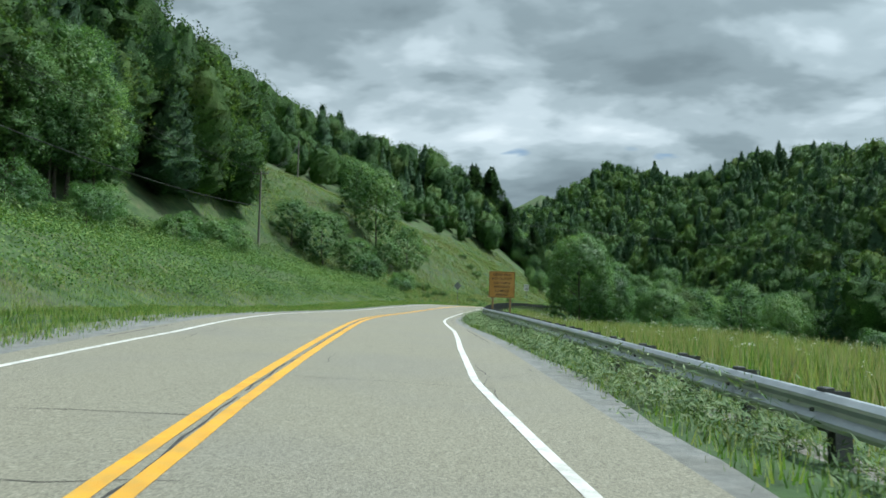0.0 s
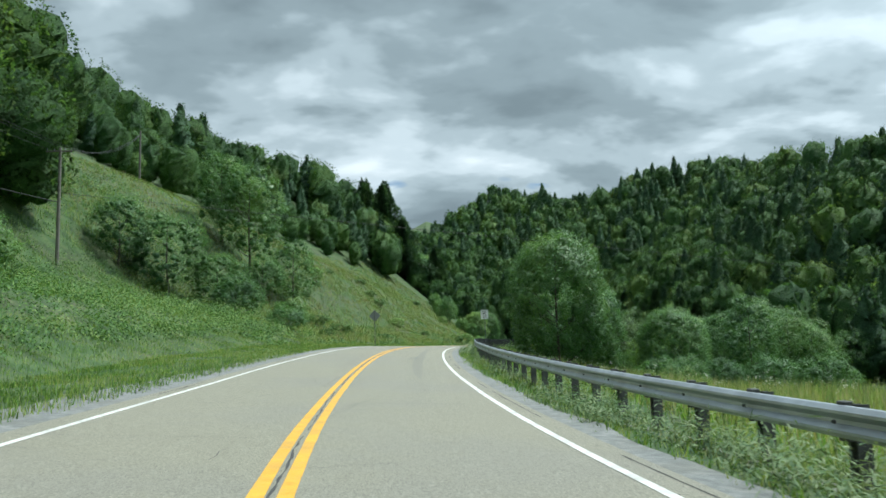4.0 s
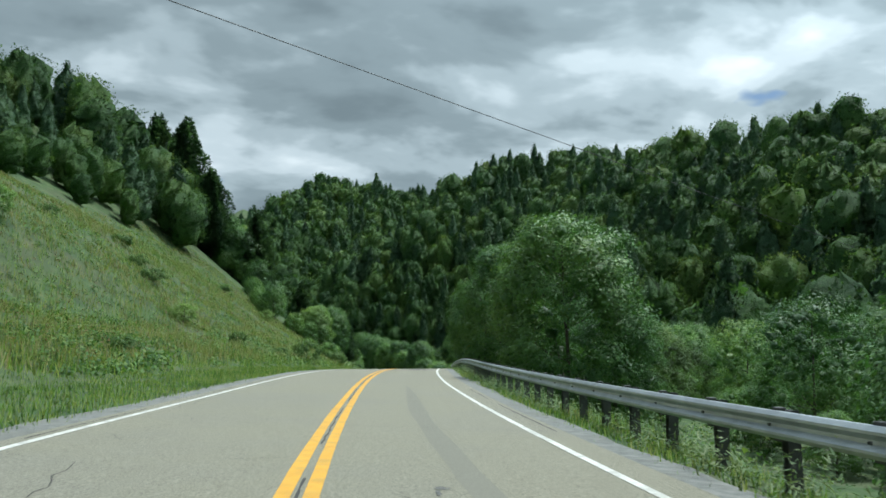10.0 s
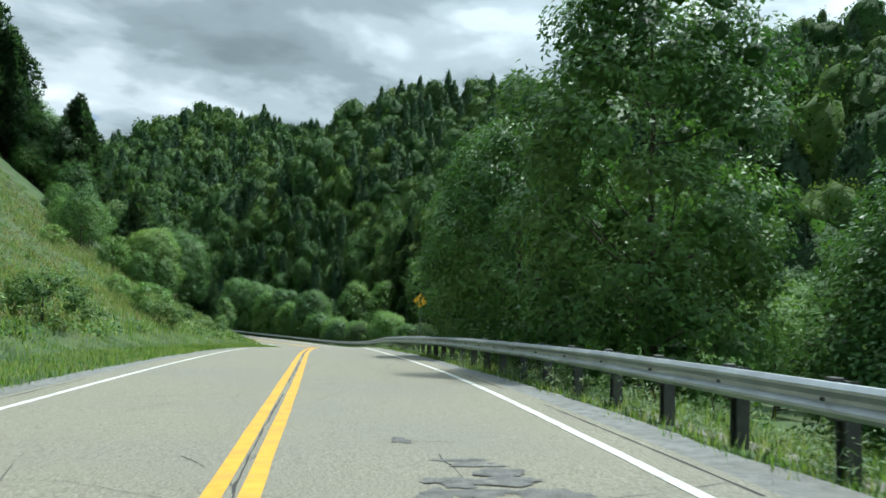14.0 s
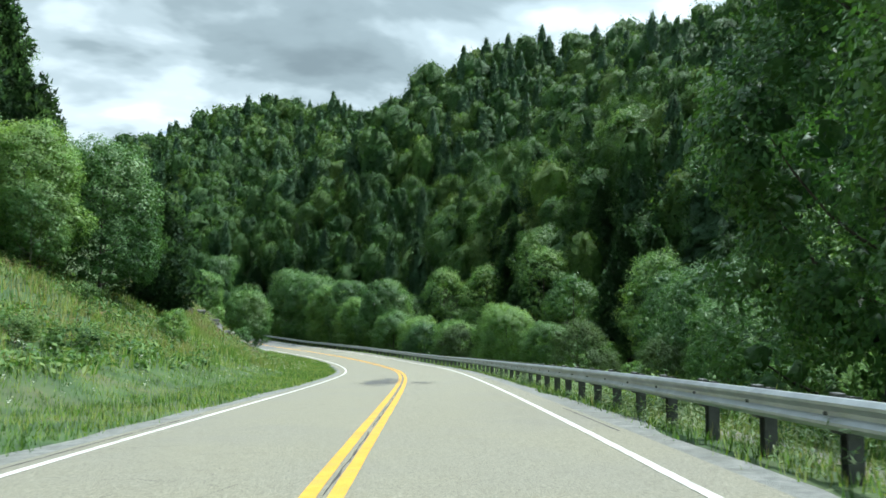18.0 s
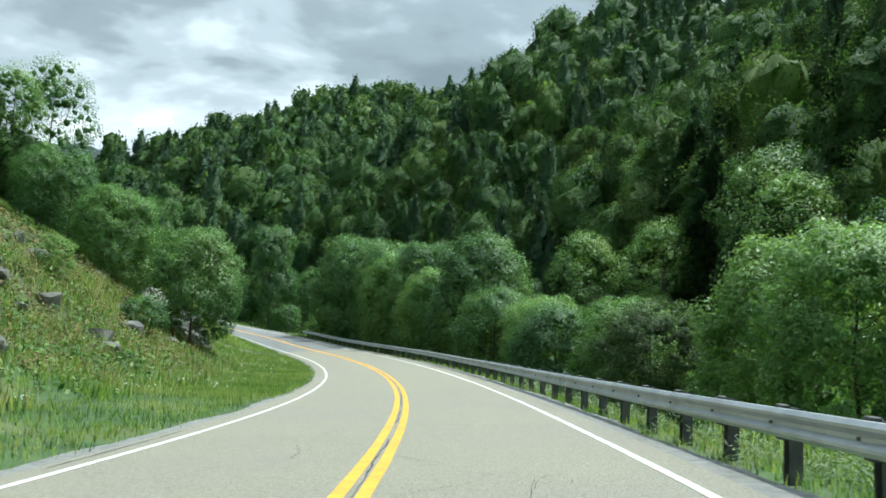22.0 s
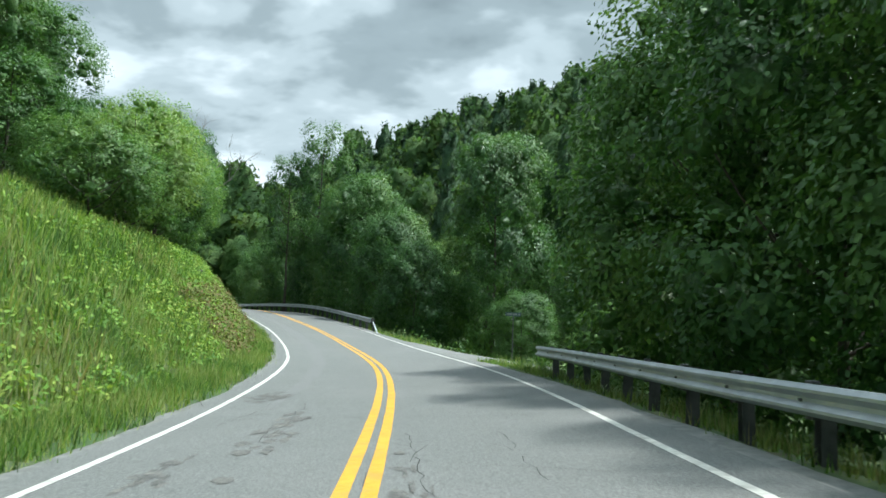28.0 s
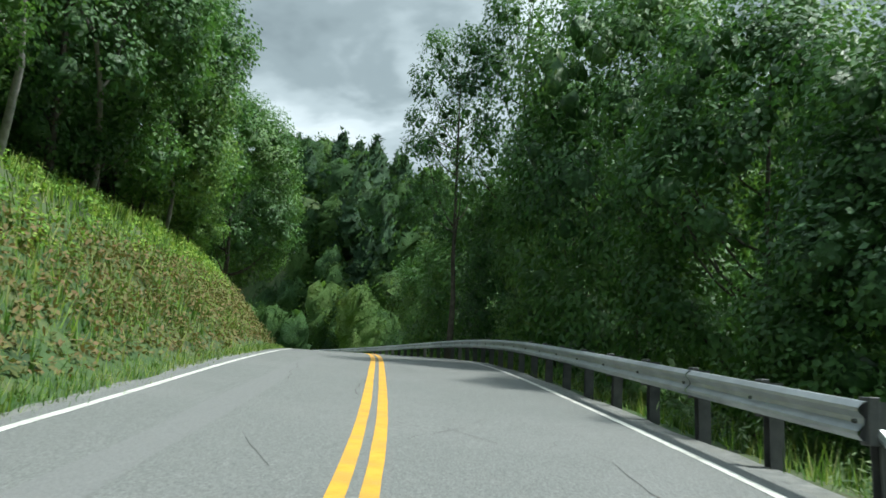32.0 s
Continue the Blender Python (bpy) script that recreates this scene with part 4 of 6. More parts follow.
# uphill side
for x, y, key, scale, tall in [(-28.5, 133, "slope_oak", 0.95, 1.0), (-33.0, 136, "slope_oak", 0.8, 1.0), (-26, 129, "tall_bush", 1.0, 1.2), (-23.0, 134.5, "slope_ash", 0.72, 0.95), (-31, 107, "valley_maple", 1.0, 0.9), (-27.0, 110, "valley_maple", 0.85, 0.8), (-35, 104, "valley_maple", 0.85, 0.85), (-24, 106, "tall_bush", 1.0, 1.0), (-20, 114, "tall_bush", 0.8, 0.9), (-18, 101, "tall_bush", 0.7, 0.8),
                               (9.6, 240.6, "maple", 0.82, 1.0), (6.5, 236, "locust", 0.8, 0.95), (12.5, 246, "young_pine", 0.9, 1.0), (5, 246, "young_pine", 1.1, 1.1), (20.0, 294, "maple", 0.72, 0.95), (14.5, 297, "locust", 0.75, 1.0),
                               (-18.5, 274, "white_pine", 1.45, 0.98), (-25, 281, "white_pine", 1.35, 1.0), (-12.5, 270, "white_pine", 1.05, 0.98), (-50.6, 306, "slope_oak", 1.35, 1.25), (-57, 310, "slope_oak", 1.2, 1.25), (-44, 300, "slope_tulip", 1.2, 1.2), (-33, 288, "slope_oak", 1.1, 1.2), (-8, 268, "slope_oak", 0.75, 0.9), (-38, 292, "slope_tulip", 1.2, 1.2), (-3, 262, "slope_ash", 0.65, 0.9), (-9, 384, "maple", 1.0, 1.1), (-13.5, 390, "sycamore", 1.0, 1.15), (-19, 397, "maple", 1.1, 1.1), (-6.5, 377.5, "locust", 0.85, 1.0), (-10.5, 361, "slope_oak", 1.15, 1.3), (-13, 354, "slope_tulip", 1.0, 1.1), (11, 312, "maple", 0.7, 1.0), (-6, 349, "valley_maple", 0.9, 0.9), (2.0, 352, "valley_maple", 0.7, 0.9), (-2.5, 370, "maple", 0.75, 0.95), (-4.5, 407.6, "sparse_tree", 1.15, 1.42), (-7.2, 405.5, "sparse_tree", 0.9, 1.35), (-24, 408, "sycamore", 1.0, 1.1), (14.9, 330.6, "knoll_tree", 0.95, 1.0)]:
    plant(key, x, y, scale, tall, group="trees on the uphill bank")


# ---- far woods: one mesh for each wood ----
def scatter(rng, x0, x1, y0, y1, spacing):
    xs, ys = np.arange(x0, x1, spacing), np.arange(y0, y1, spacing)
    gx, gy = np.meshgrid(xs, ys)
    gx, gy = gx.ravel() + rng.uniform(-0.45, 0.45, gx.size) * spacing, gy.ravel() + rng.uniform(-0.45, 0.45, gy.size) * spacing
    return gx, gy


def far_kinds(leaves, leaf, fine):
    core = 0.84 if leaf > 0.26 else 0.68
    rings, turns = (15, 14) if fine == 2 else (11, 11)
    broad, pines = [], []
    for k in range(8):
        rng = np.random.default_rng(40 + k)
        h = rng.uniform(12.5, 17.0)
        broad.append(far_crown(rng, h, rng.uniform(3.7, 5.2), 0.16 * h, False, leaves, leaf, rings, turns, core))
    for k in range(6):
        rng = np.random.default_rng(60 + k)
        h = rng.uniform(14.5, 18.5)
        pines.append(far_crown(rng, h, rng.uniform(3.0, 4.0), 0.18 * h, True, int(leaves * 1.1), leaf * 1.25, rings + 6, turns, core))
    return broad, pines


def wood_mesh(label, xs, ys, rng, pines_share, leaves=300, leaf=0.95, size=(0.8, 1.2), fine=1):
    broad, pines = far_kinds(leaves, leaf, fine)
    zs = ground_z(xs, ys)
    groups = {}
    for x, y, z, s in zip(xs, ys, zs, ripple(xs, ys, 45.0, 9)):
        pine = rng.random() < pines_share + 0.22 * s
        src, f, soft = pines[rng.integers(len(pines))] if pine else broad[rng.integers(len(broad))]
        a, k = rng.uniform(0, 6.28), rng.uniform(*size)
        c, q = np.cos(a) * k, np.sin(a) * k
        v = np.column_stack([src[:, 0] * c - src[:, 1] * q + x, src[:, 0] * q + src[:, 1] * c + y, src[:, 2] * k * rng.uniform(0.9, 1.15) + z - 0.6])
        soft = np.column_stack([soft[:, 0] * c - soft[:, 1] * q, soft[:, 0] * q + soft[:, 1] * c, soft[:, 2] * k]) / k
        groups.setdefault("pine" if pine else "pale" if rng.random() < 0.16 else "broad", []).append((v, soft, f))
    for kind, vs in groups.items():
        v, soft = (np.concatenate([row[k] for row in vs]) for k in (0, 1))
        starts = np.cumsum([0] + [len(row[0]) for row in vs[:-1]])
        f = np.concatenate([row[2] + at for row, at in zip(vs, starts)])
        name = "pine_wood" if kind == "pine" else "broadleaf_wood"
        me = mesh_of(name, v, f, {"pine": NEEDLE, "pale": FOREST_PALE, "broad": FOREST}[kind], normals=soft)
        tagged(new(name, me), label.replace("broadleaf", kind if kind == "pine" else "paler broadleaf" if kind == "pale" else "broadleaf"), "woods", kind="stuff")


def clear_of(x, y, gap):
    return np.hypot(x[:, None] - DRIVE[None, :, 0], y[:, None] - DRIVE[None, :, 1]).min(1) > gap


def build_woods():
    rng = np.random.default_rng(3)
    # the mountain across the valley, its foot in finer leaves
    x, y = scatter(rng, 30, 165, 205, 482, 5.7)
    d, foot = offset(x, y)
    z = ground_z(x, y)
    keep = (d > np.interp(y, [205, 240, 300, 330, 372], [44, 42, 36, 38, 58])) & (x + 0.25 * y > 104) & ((x < 150) | (z > 45)) & (np.hypot(x - 22, y - 352) > 78)
    near = keep & (x < 92) & (y < 400)
    wood_mesh("dense broadleaf wood low on the mountain across the valley", x[near], y[near], rng, 0.42, 1500, 0.33, (0.72, 1.1), 2)
    far = keep & ~near
    # the part of it behind the bend, in the finest leaves
    bend = (d > 33) & (np.hypot(x - 22, y - 352) <= 78) & (x + 0.25 * y > 104)
    wood_mesh("dense broadleaf wood on the slope behind the bend", x[bend], y[bend], rng, 0.3, 3600, 0.23, (0.7, 1.0), 2)
    wood_mesh("dense broadleaf wood high on the mountain across the valley", x[far], y[far], rng, 0.48, 560, 0.46, (0.75, 1.12))
    # its long foot along the valley
    x, y = scatter(rng, 34, 132, 30, 206, 6.6)
    d, foot = offset(x, y)
    keep = d > np.interp(y, [30, 90, 206], [52, 46, 44])
    wood_mesh("mixed broadleaf wood along the far side of the valley", x[keep], y[keep], rng, 0.3, 560, 0.45, (0.65, 1.0))
    # the mountain behind it
    x, y = scatter(rng, -110, 190, 478, 780, 8.0)
    z = ground_z(x, y)
    keep = (z > 8) & (x > -100 + 0.1 * (y - 478)) & (y < 620 + 1.4 * (x + 60)) & (y > 470 + 0.2 * np.maximum(x - 60, 0))
    wood_mesh("broadleaf wood on the far mountain at the valley's end", x[keep], y[keep], rng, 0.5, 300, 0.8, (0.85, 1.35))
    # the hill on the uphill side
    x, y = scatter(rng, -130, 14, -5, 402, 5.6)
    d, foot = offset(x, y)
    edge = np.interp(y, [0, 70, 90, 104, 115, 150, 205, 225, 250, 300, 320, 345, 372, 402], [-27, -28, -34, -44, -50, -54, -52, -46, -40, -46, -42, -36, -24, -16])
    keep = (d < edge) & (d > -120) & clear_of(x, y, 5.0) & ~((y < 104) & (d > -54))
    brow = keep & (y > 108) & (y < 240) & (d > -76)
    wood_mesh("low broadleaf trees along the brow of the hill", x[brow], y[brow], rng, 0.25, 800, 0.34, (0.40, 0.66))
    keep = keep & ~brow
    wood_mesh("dark broadleaf wood on the hill above the road bank", x[keep], y[keep], rng, 0.25, 800, 0.38, (0.68, 1.05))
    # its dense edge above the mound
    x, y = scatter(rng, -78, -18, -8, 126, 4.9)
    d, foot = offset(x, y)
    keep = (d < np.interp(y, [0, 60, 76, 90, 98, 104], [-31, -32, -32, -34, -39, -46])) & (d > -56) & (y < 104) | (y > 90) & (x < -42 - 0.49 * (y - 100)) & (x > -64)
    wood_mesh("thick broadleaf wood edge above the weedy mound", x[keep], y[keep], rng, 0.2, 2400, 0.30, (0.8, 1.15), 2)
    # hills past the bend
    x, y = scatter(rng, -190, 40, 395, 590, 7.4)
    d, foot = offset(x, y)
    keep = (np.abs(d) > np.where(foot < 442, 34, 14)) & (x < 34)
    close = keep & (y < 478)
    wood_mesh("fine broadleaf wood on the hillside facing the bend", x[close], y[close], rng, 0.12, 1900, 0.25, (0.62, 0.95), 2)
    keep = keep & (y >= 478)
    wood_mesh("broadleaf wood on the hills past the road's bend", x[keep], y[keep], rng, 0.15, 600, 0.42, (0.7, 1.05))


build_woods()


def bushes_in_valley():
    rng = random.Random(12)
    for k in range(44):
        y = rng.uniform(205, 300)
        d = rng.uniform(14, 34) if y < 268 else rng.uniform(17, 32)
        plant_by_road(rng.choice(["tall_bush", "sapling", "valley_locust", "valley_maple", "slope_ash", "valley_willow", "young_pine", "valley_maple"]), y, d, scale=rng.uniform(0.42, 0.72), group="trees at the foot of the mountain", rng=rng)
    for y in range(14, 262, 6):
        for _ in range(2):
            d = rng.uniform(17, 30) if y > 60 else rng.uniform(30, 44)
            key = rng.choice(["bush", "tall_bush", "tall_bush", "sapling", "valley_locust", "valley_maple", "valley_willow"]) if y > 112 else rng.choice(["bush", "tall_bush", "bush"])
            plant_by_road(key, y + rng.uniform(-3, 3), d, scale=rng.uniform(0.7, 1.1) if y > 112 else rng.uniform(0.5, 0.85), group="bushes in the valley", rng=rng)
    for k in range(74):
        y = rng.uniform(212, 330)
        d = rng.uniform(25, 50)
        plant_by_road(rng.choice(["slope_ash", "slope_tulip", "white_pine", "white_pine", "valley_maple", "slope_oak", "young_pine"]), y, d, scale=rng.uniform(0.6, 0.95), group="trees at the foot of the mountain", rng=rng)
    for k in range(34):
        y = rng.uniform(322, 425)
        d = rng.uniform(19, 36)
        plant_by_road(rng.choice(["slope_ash", "slope_tulip", "white_pine", "slope_oak", "valley_maple", "valley_locust"]), y, d, scale=rng.uniform(0.55, 0.85), group="trees at the foot of the mountain", rng=rng)
    for k in range(34):
        y = rng.uniform(120, 262)
        d = rng.uniform(30, 46)
        plant_by_road(rng.choice(["slope_ash", "slope_tulip", "valley_maple", "valley_locust", "slope_oak"]), y, d, scale=rng.uniform(0.5, 0.75), group="trees at the foot of the mountain", rng=rng)


bushes_in_valley()


def mound_edge():
    rng = random.Random(91)
    for k in range(20):
        plant_by_road(rng.choice(["tall_bush", "tall_bush", "bush"]), -8 + k * 4.4 + rng.uniform(-1.5, 1.5), -rng.uniform(22.5, 28), scale=rng.uniform(0.75, 1.05), group="thicket above the mound", rng=rng)


mound_edge()


def uphill_edge():
    rng = random.Random(21)
    for k in range(44):
        y = rng.uniform(224, 300)
        d = -float(np.interp(y, [224, 240, 260, 300], [15, 19, 28, 38])) - rng.uniform(0, 13)
        plant_by_road(rng.choice(["slope_ash", "slope_oak", "slope_tulip", "white_pine", "valley_locust", "valley_maple"] if y > 262 else ["valley_locust", "valley_maple", "slope_ash"]), y, d, scale=rng.uniform(0.65, 1.0) * (0.55 if y < 262 else 1.0), group="wood above the bank", rng=rng)
    for k in range(40):
        y = rng.uniform(340, 432)
        d = -rng.uniform(14.5, 28)
        x = float(along(y, d)[0])
        if np.hypot(DRIVE[:, 0] - x, DRIVE[:, 1] - y).min() < 6:
            continue
        plant_by_road(rng.choice(["slope_ash", "slope_oak", "valley_maple", "sycamore", "valley_locust"]), y, d, scale=rng.uniform(0.6, 0.95), group="wood above the bend", rng=rng)
    for k in range(40):
        y = 352 + k * 1.9 + rng.uniform(-0.8, 0.8)
        d = -rng.uniform(8.6, 12.5)
        x = float(along(y, d)[0])
        if np.hypot(DRIVE[:, 0] - x, DRIVE[:, 1] - y).min() < 4:
            continue
        plant_by_road(rng.choice(["tall_bush", "sapling", "tall_bush", "valley_locust"]), y, d, scale=rng.uniform(0.6, 0.95), group="undergrowth above the bend", rng=rng)
    for k in range(14):
        y = rng.uniform(-5, 58)
        d = -rng.uniform(30.5, 34)
        plant_by_road(rng.choice(["slope_ash", "slope_oak", "slope_tulip"]), y, d, scale=rng.uniform(0.7, 1.0), group="edge of the hill wood", rng=rng)


uphill_edge()


# ---- the mountain on the horizon ----
def far_mountain():
    xs, n = np.linspace(-1500, 900, 120), 14
    crest = 150 + 140 * np.exp(-((xs + 420) / 330) ** 2) + 120 * np.exp(-((xs - 260) / 300) ** 2) + 9 * np.sin(xs / 47.0) + 5 * np.sin(xs / 17.0 + 1)
    v = [(x, 1500 + 300 * t + 40 * math.sin(x / 130 + 3 * t), -40 + (c + 40) * t ** 0.8) for t in np.linspace(0, 1, n) for x, c in zip(xs, crest)]
    k, j = np.meshgrid(np.arange(n - 1), np.arange(119), indexing="ij")
    a = (k * 120 + j).ravel()
    me = mesh_of("backdrop", v, np.stack([a, a + 1, a + 121, a + 120], 1), HAZE_BLUE_WOODS, smooth=True)
    tagged(new("backdrop", me), "distant wooded mountain on the horizon, coloured blue-green for haze", "mountain", kind="structure")


far_mountain()


# ---- grass, weeds and brush on the ground ----
def blades(rng, x, y, height, width, lean=0.35):
    n = len(x)
    z = ground_z(x, y)
    a = rng.uniform(0, 6.283, n)
    h, w = height * rng.uniform(0.55, 1.3, n), width * rng.uniform(0.6, 1.3, n)
    base = np.column_stack([x, y, z - 0.02])
    side = np.column_stack([np.cos(a), np.sin(a), 0 * a]) * (w / 2)[:, None]
    b = rng.uniform(0, 6.283, n)
    tip = base + np.column_stack([np.cos(b) * h * lean * rng.uniform(0, 1.4, n), np.sin(b) * h * lean * rng.uniform(0, 1.4, n), h])
    up = np.column_stack([rng.normal(0, 0.25, n), rng.normal(0, 0.25, n), np.ones(n)])
    return np.stack([base - side, base + side, tip], 1).reshape(-1, 3), np.repeat(up / np.linalg.norm(up, axis=1, keepdims=True), 3, axis=0)


def band(rng, count, y0, y1, d0, d1, power=1.0):
    """Random places in a strip beside the road, thicker towards d0; as arrays of x and y."""
    y = rng.uniform(y0, y1, count)
    d = d0 + (d1 - d0) * rng.random(count) ** power
    p = along(y, d)
    return p[:, 0], p[:, 1], y, d


def clear_of_drive(x, y, gap=2.0):
    sel = (x > -15) & (x < 30) & (y > 306) & (y < 375)
    far = np.ones(len(x), bool)
    if sel.any():
        far[sel] = np.hypot(x[sel][:, None] - DRIVE[None, :, 0], y[sel][:, None] - DRIVE[None, :, 1]).min(1) > gap
    return far


def tufts(x, y, rng, per=3, spread_by=0.22):
    per = per * 2
    x, y = np.repeat(x, per), np.repeat(y, per)
    return x + rng.normal(0, spread_by, len(x)), y + rng.normal(0, spread_by, len(y))


def grass(label, mat, height, width, strips, seed, per=3, lean=0.35, patchy=0.0):
    rng = np.random.default_rng(seed)
    out = []
    for count, y0, y1, d0, d1, power in strips:
        x, y, _, d = band(rng, count, y0, y1, d0, d1, power)
        keep = clear_of_drive(x, y)
        if patchy:
            keep &= ripple(x, y, 6.0, seed) + 0.6 * ripple(x, y, 1.7, seed + 1) > patchy
        # nothing grows on the drive across the verge
        keep &= ~((d > 0) & (d < 9) & (foot_between(x, y, 353, 367)))
        x, y = tufts(x[keep], y[keep], rng, per)
        out.append(blades(rng, x, y, height, width, lean))
    v, up = (np.concatenate([pair[k] for pair in out]) for k in (0, 1))
    me = mesh_of("grass", v, np.arange(len(v)).reshape(-1, 3), mat, normals=up)
    tagged(new("grass", me), label, "grass", kind="stuff")


def foot_between(x, y, a, b):
    _, foot = offset(x, y)
    return (foot > a) & (foot < b)


EDGE_R, EDGE_L = 4.45, -4.35
grass("short green verge grass along both road edges", GRASS, 0.17, 0.022, [(26000, -16, 300, -4.3, -9.5, 1.3), (14000, -16, 110, -8.0, -14, 1.0), (13000, 270, 440, -3.7, -6.2, 1.2), (11000, 268, 326, -4.4, -15, 1.0), (9000, 322, 368, -4.4, -11, 1.0), (9000, -16, 300, 4.3, 6.2, 1.2), (5000, 285, 440, 4.2, 6.5, 1.0)], 1)
grass("long seeding green grass and weeds by the guardrail", GRASS, 0.40, 0.020, [(2600, -16, 80, 5.3, 7.6, 1.0), (2600, 80, 185, 5.6, 8.0, 1.0), (3800, 180, 275, 5.9, 9.0, 1.0), (1200, 275, 340, 5.0, 6.6, 1.0), (1500, 340, 420, 4.6, 6.0, 1.0)], 2, patchy=0.1)
grass("dry straw-coloured grass under the guardrail", DRY_GRASS, 0.26, 0.014, [(5200, -16, 300, 4.9, 7.2, 1.0), (1200, 300, 349, 4.4, 6.2, 1.0)], 23, patchy=-0.1)
grass("tall pale meadow grass beyond the guardrail", DRY_GRASS, 0.80, 0.030, [(12000, -14, 84, 7.5, 34, 1.3)], 3)
grass("tall green meadow grass beyond the guardrail", GRASS, 0.80, 0.035, [(4600, -14, 84, 6.5, 34, 1.2), (3200, 180, 262, 6.5, 13, 1.0)], 4)
grass("long dry grass on the cut bank", DRY_GRASS, 0.55, 0.045, [(15000, 95, 240, -9.5, -48, 1.25), (2500, 240, 300, -8, -16, 1.0), (900, 322, 350, -5.0, -11, 1.0)], 5, patchy=-0.25)
grass("green grass on the cut bank", GRASS, 0.48, 0.045, [(13000, 95, 240, -8.5, -48, 1.1), (3500, 80, 112, -14, -48, 1.0), (5000, 240, 312, -7.5, -16, 1.0), (1200, 316, 372, -4.2, -13, 1.0), (1800, 372, 430, -4.6, -8, 1.0), (26000, 300, 356, -7, -30, 1.0)], 6, patchy=-0.4)


grass("fine bright green grass on the bank of the bend", GRASS, 0.30, 0.018, [(26000, 314, 352, -3.8, -13.5, 1.0), (9000, 352, 378, -3.9, -12, 1.0)], 24, lean=0.6)


def brush(label, mat, size, strips, seed, per=26, height=0.6, patchy=-9.0, slim=0.55):
    """Low leafy plants: small mounds of leaves."""
    rng = np.random.default_rng(seed)
    cs, ns = [], []
    for count, y0, y1, d0, d1, power in strips:
        x, y, _, d = band(rng, count, y0, y1, d0, d1, power)
        keep = clear_of_drive(x, y, 2.6) & (ripple(x, y, 7.0, seed) + 0.5 * ripple(x, y, 2.0, seed + 2) > patchy)
        keep &= ~((d > 0) & (d < 9.5) & foot_between(x, y, 353, 367))
        x, y = x[keep], y[keep]
        z = ground_z(x, y)
        tall = height * rng.uniform(0.45, 1.4, len(x))
        k = np.repeat(np.arange(len(x)), per)
        way = rng.normal(size=(len(k), 3))
        way[:, 2] = abs(way[:, 2])
        way /= np.linalg.norm(way, axis=1, keepdims=True)
        r = rng.uniform(0.5, 1.1, len(k))
        c = np.column_stack([x[k], y[k], z[k]]) + way * (r * tall[k])[:, None] * [0.85, 0.85, 1.0]
        cs.append(c)
        ns.append(way * 0.7 + rng.normal(size=way.shape) * 0.4 + [0, 0, 0.4])
    c, n = np.concatenate(cs), np.concatenate(ns)
    soft = n * 0.6 + [0, 0, 0.6]
    soft /= np.linalg.norm(soft, axis=1, keepdims=True)
    me = mesh_of("weeds", cards(rng, c, n, size, size * slim, 0.15), quads(len(c)), mat, normals=np.repeat(soft, 4, axis=0))
    tagged(new("weeds", me), label, "weeds", kind="stuff")


brush("dense green weeds on the mound beside the road", WEED, 0.15, [(3600, -14, 96, -11, -30, 1.0), (700, 84, 118, -16, -46, 1.0)], 11, 46, 1.25)
brush("green weeds and briars at the foot of the bank", WEED, 0.20, [(1000, 80, 240, -8.5, -15, 1.5), (500, 296, 350, -10, -28, 1.0), (700, 225, 305, -8.5, -19, 1.2), (900, 100, 240, -12, -44, 1.0)], 12, 28, 0.6, -0.1)
brush("bright green vines and weeds on the bank of the bend", VINE, 0.115, [(800, 318, 345, -4.8, -12, 1.0), (1300, 345, 372, -4.8, -12, 1.0), (2600, 366, 436, -6.2, -13, 1.0)], 13, 30, 0.40)
brush("low mats of weeds over the cut bank", WEED, 0.15, [(5200, 96, 240, -9, -42, 1.0), (700, 296, 350, -9, -26, 1.0)], 17, 16, 0.34, -0.35)
brush("brown and yellow faded weeds low on the bank", FADED_WEED, 0.13, [(2300, 350, 432, -4.5, -6.7, 1.0), (2300, 100, 238, -10, -42, 1.0), (2400, 250, 302, -9.5, -20, 1.0)], 14, 22, 0.46)
brush("feathery weeds growing through the guardrail", FEATHERY, 0.12, [(330, -16, 40, 4.3, 5.6, 1.0), (260, 40, 180, 4.35, 6.2, 1.0), (420, 180, 280, 4.35, 7.8, 1.0), (110, 300, 430, 4.5, 5.8, 1.0)], 15, 120, 0.50, slim=0.16)
brush("tall green weeds in the valley beyond the guardrail", WEED, 0.22, [(800, 80, 270, 7.5, 22, 1.0), (330, 340, 430, 6.0, 12, 1.0)], 16, 28, 0.9)


def gravel_strip(y0, y1, d0, d1, seed):
    """Loose grey gravel lying on the verge under the rail."""
    ys = np.arange(y0, y1, 0.5)
    inner, outer = edge_out(d0, 0.28, 5.0, seed), edge_out(d1, 0.35, 4.0, seed + 3)
    cols = []
    for t in np.linspace(0, 1, 5):
        q = along(ys, inner(ys) * (1 - t) + outer(ys) * t)
        q[:, 2] = ground_z(q[:, 0], q[:, 1]) + 0.03 - 0.05 * abs(2 * t - 1)
        cols.append(q)
    v = np.stack(cols, 1).reshape(-1, 3)
    k, j = np.meshgrid(np.arange(len(ys) - 1), np.arange(4), indexing="ij")
    a = (k * 5 + j).ravel()
    tagged(new("gravel", mesh_of("gravel", v, np.stack([a, a + 1, a + 6, a + 5], 1), GRAVEL, smooth=True)), "loose grey gravel on the verge under the guardrail", "gravel", kind="structure")


gravel_strip(-16, 60, 5.0, 6.3, 51)
gravel_strip(124, 232, 4.9, 6.6, 57)


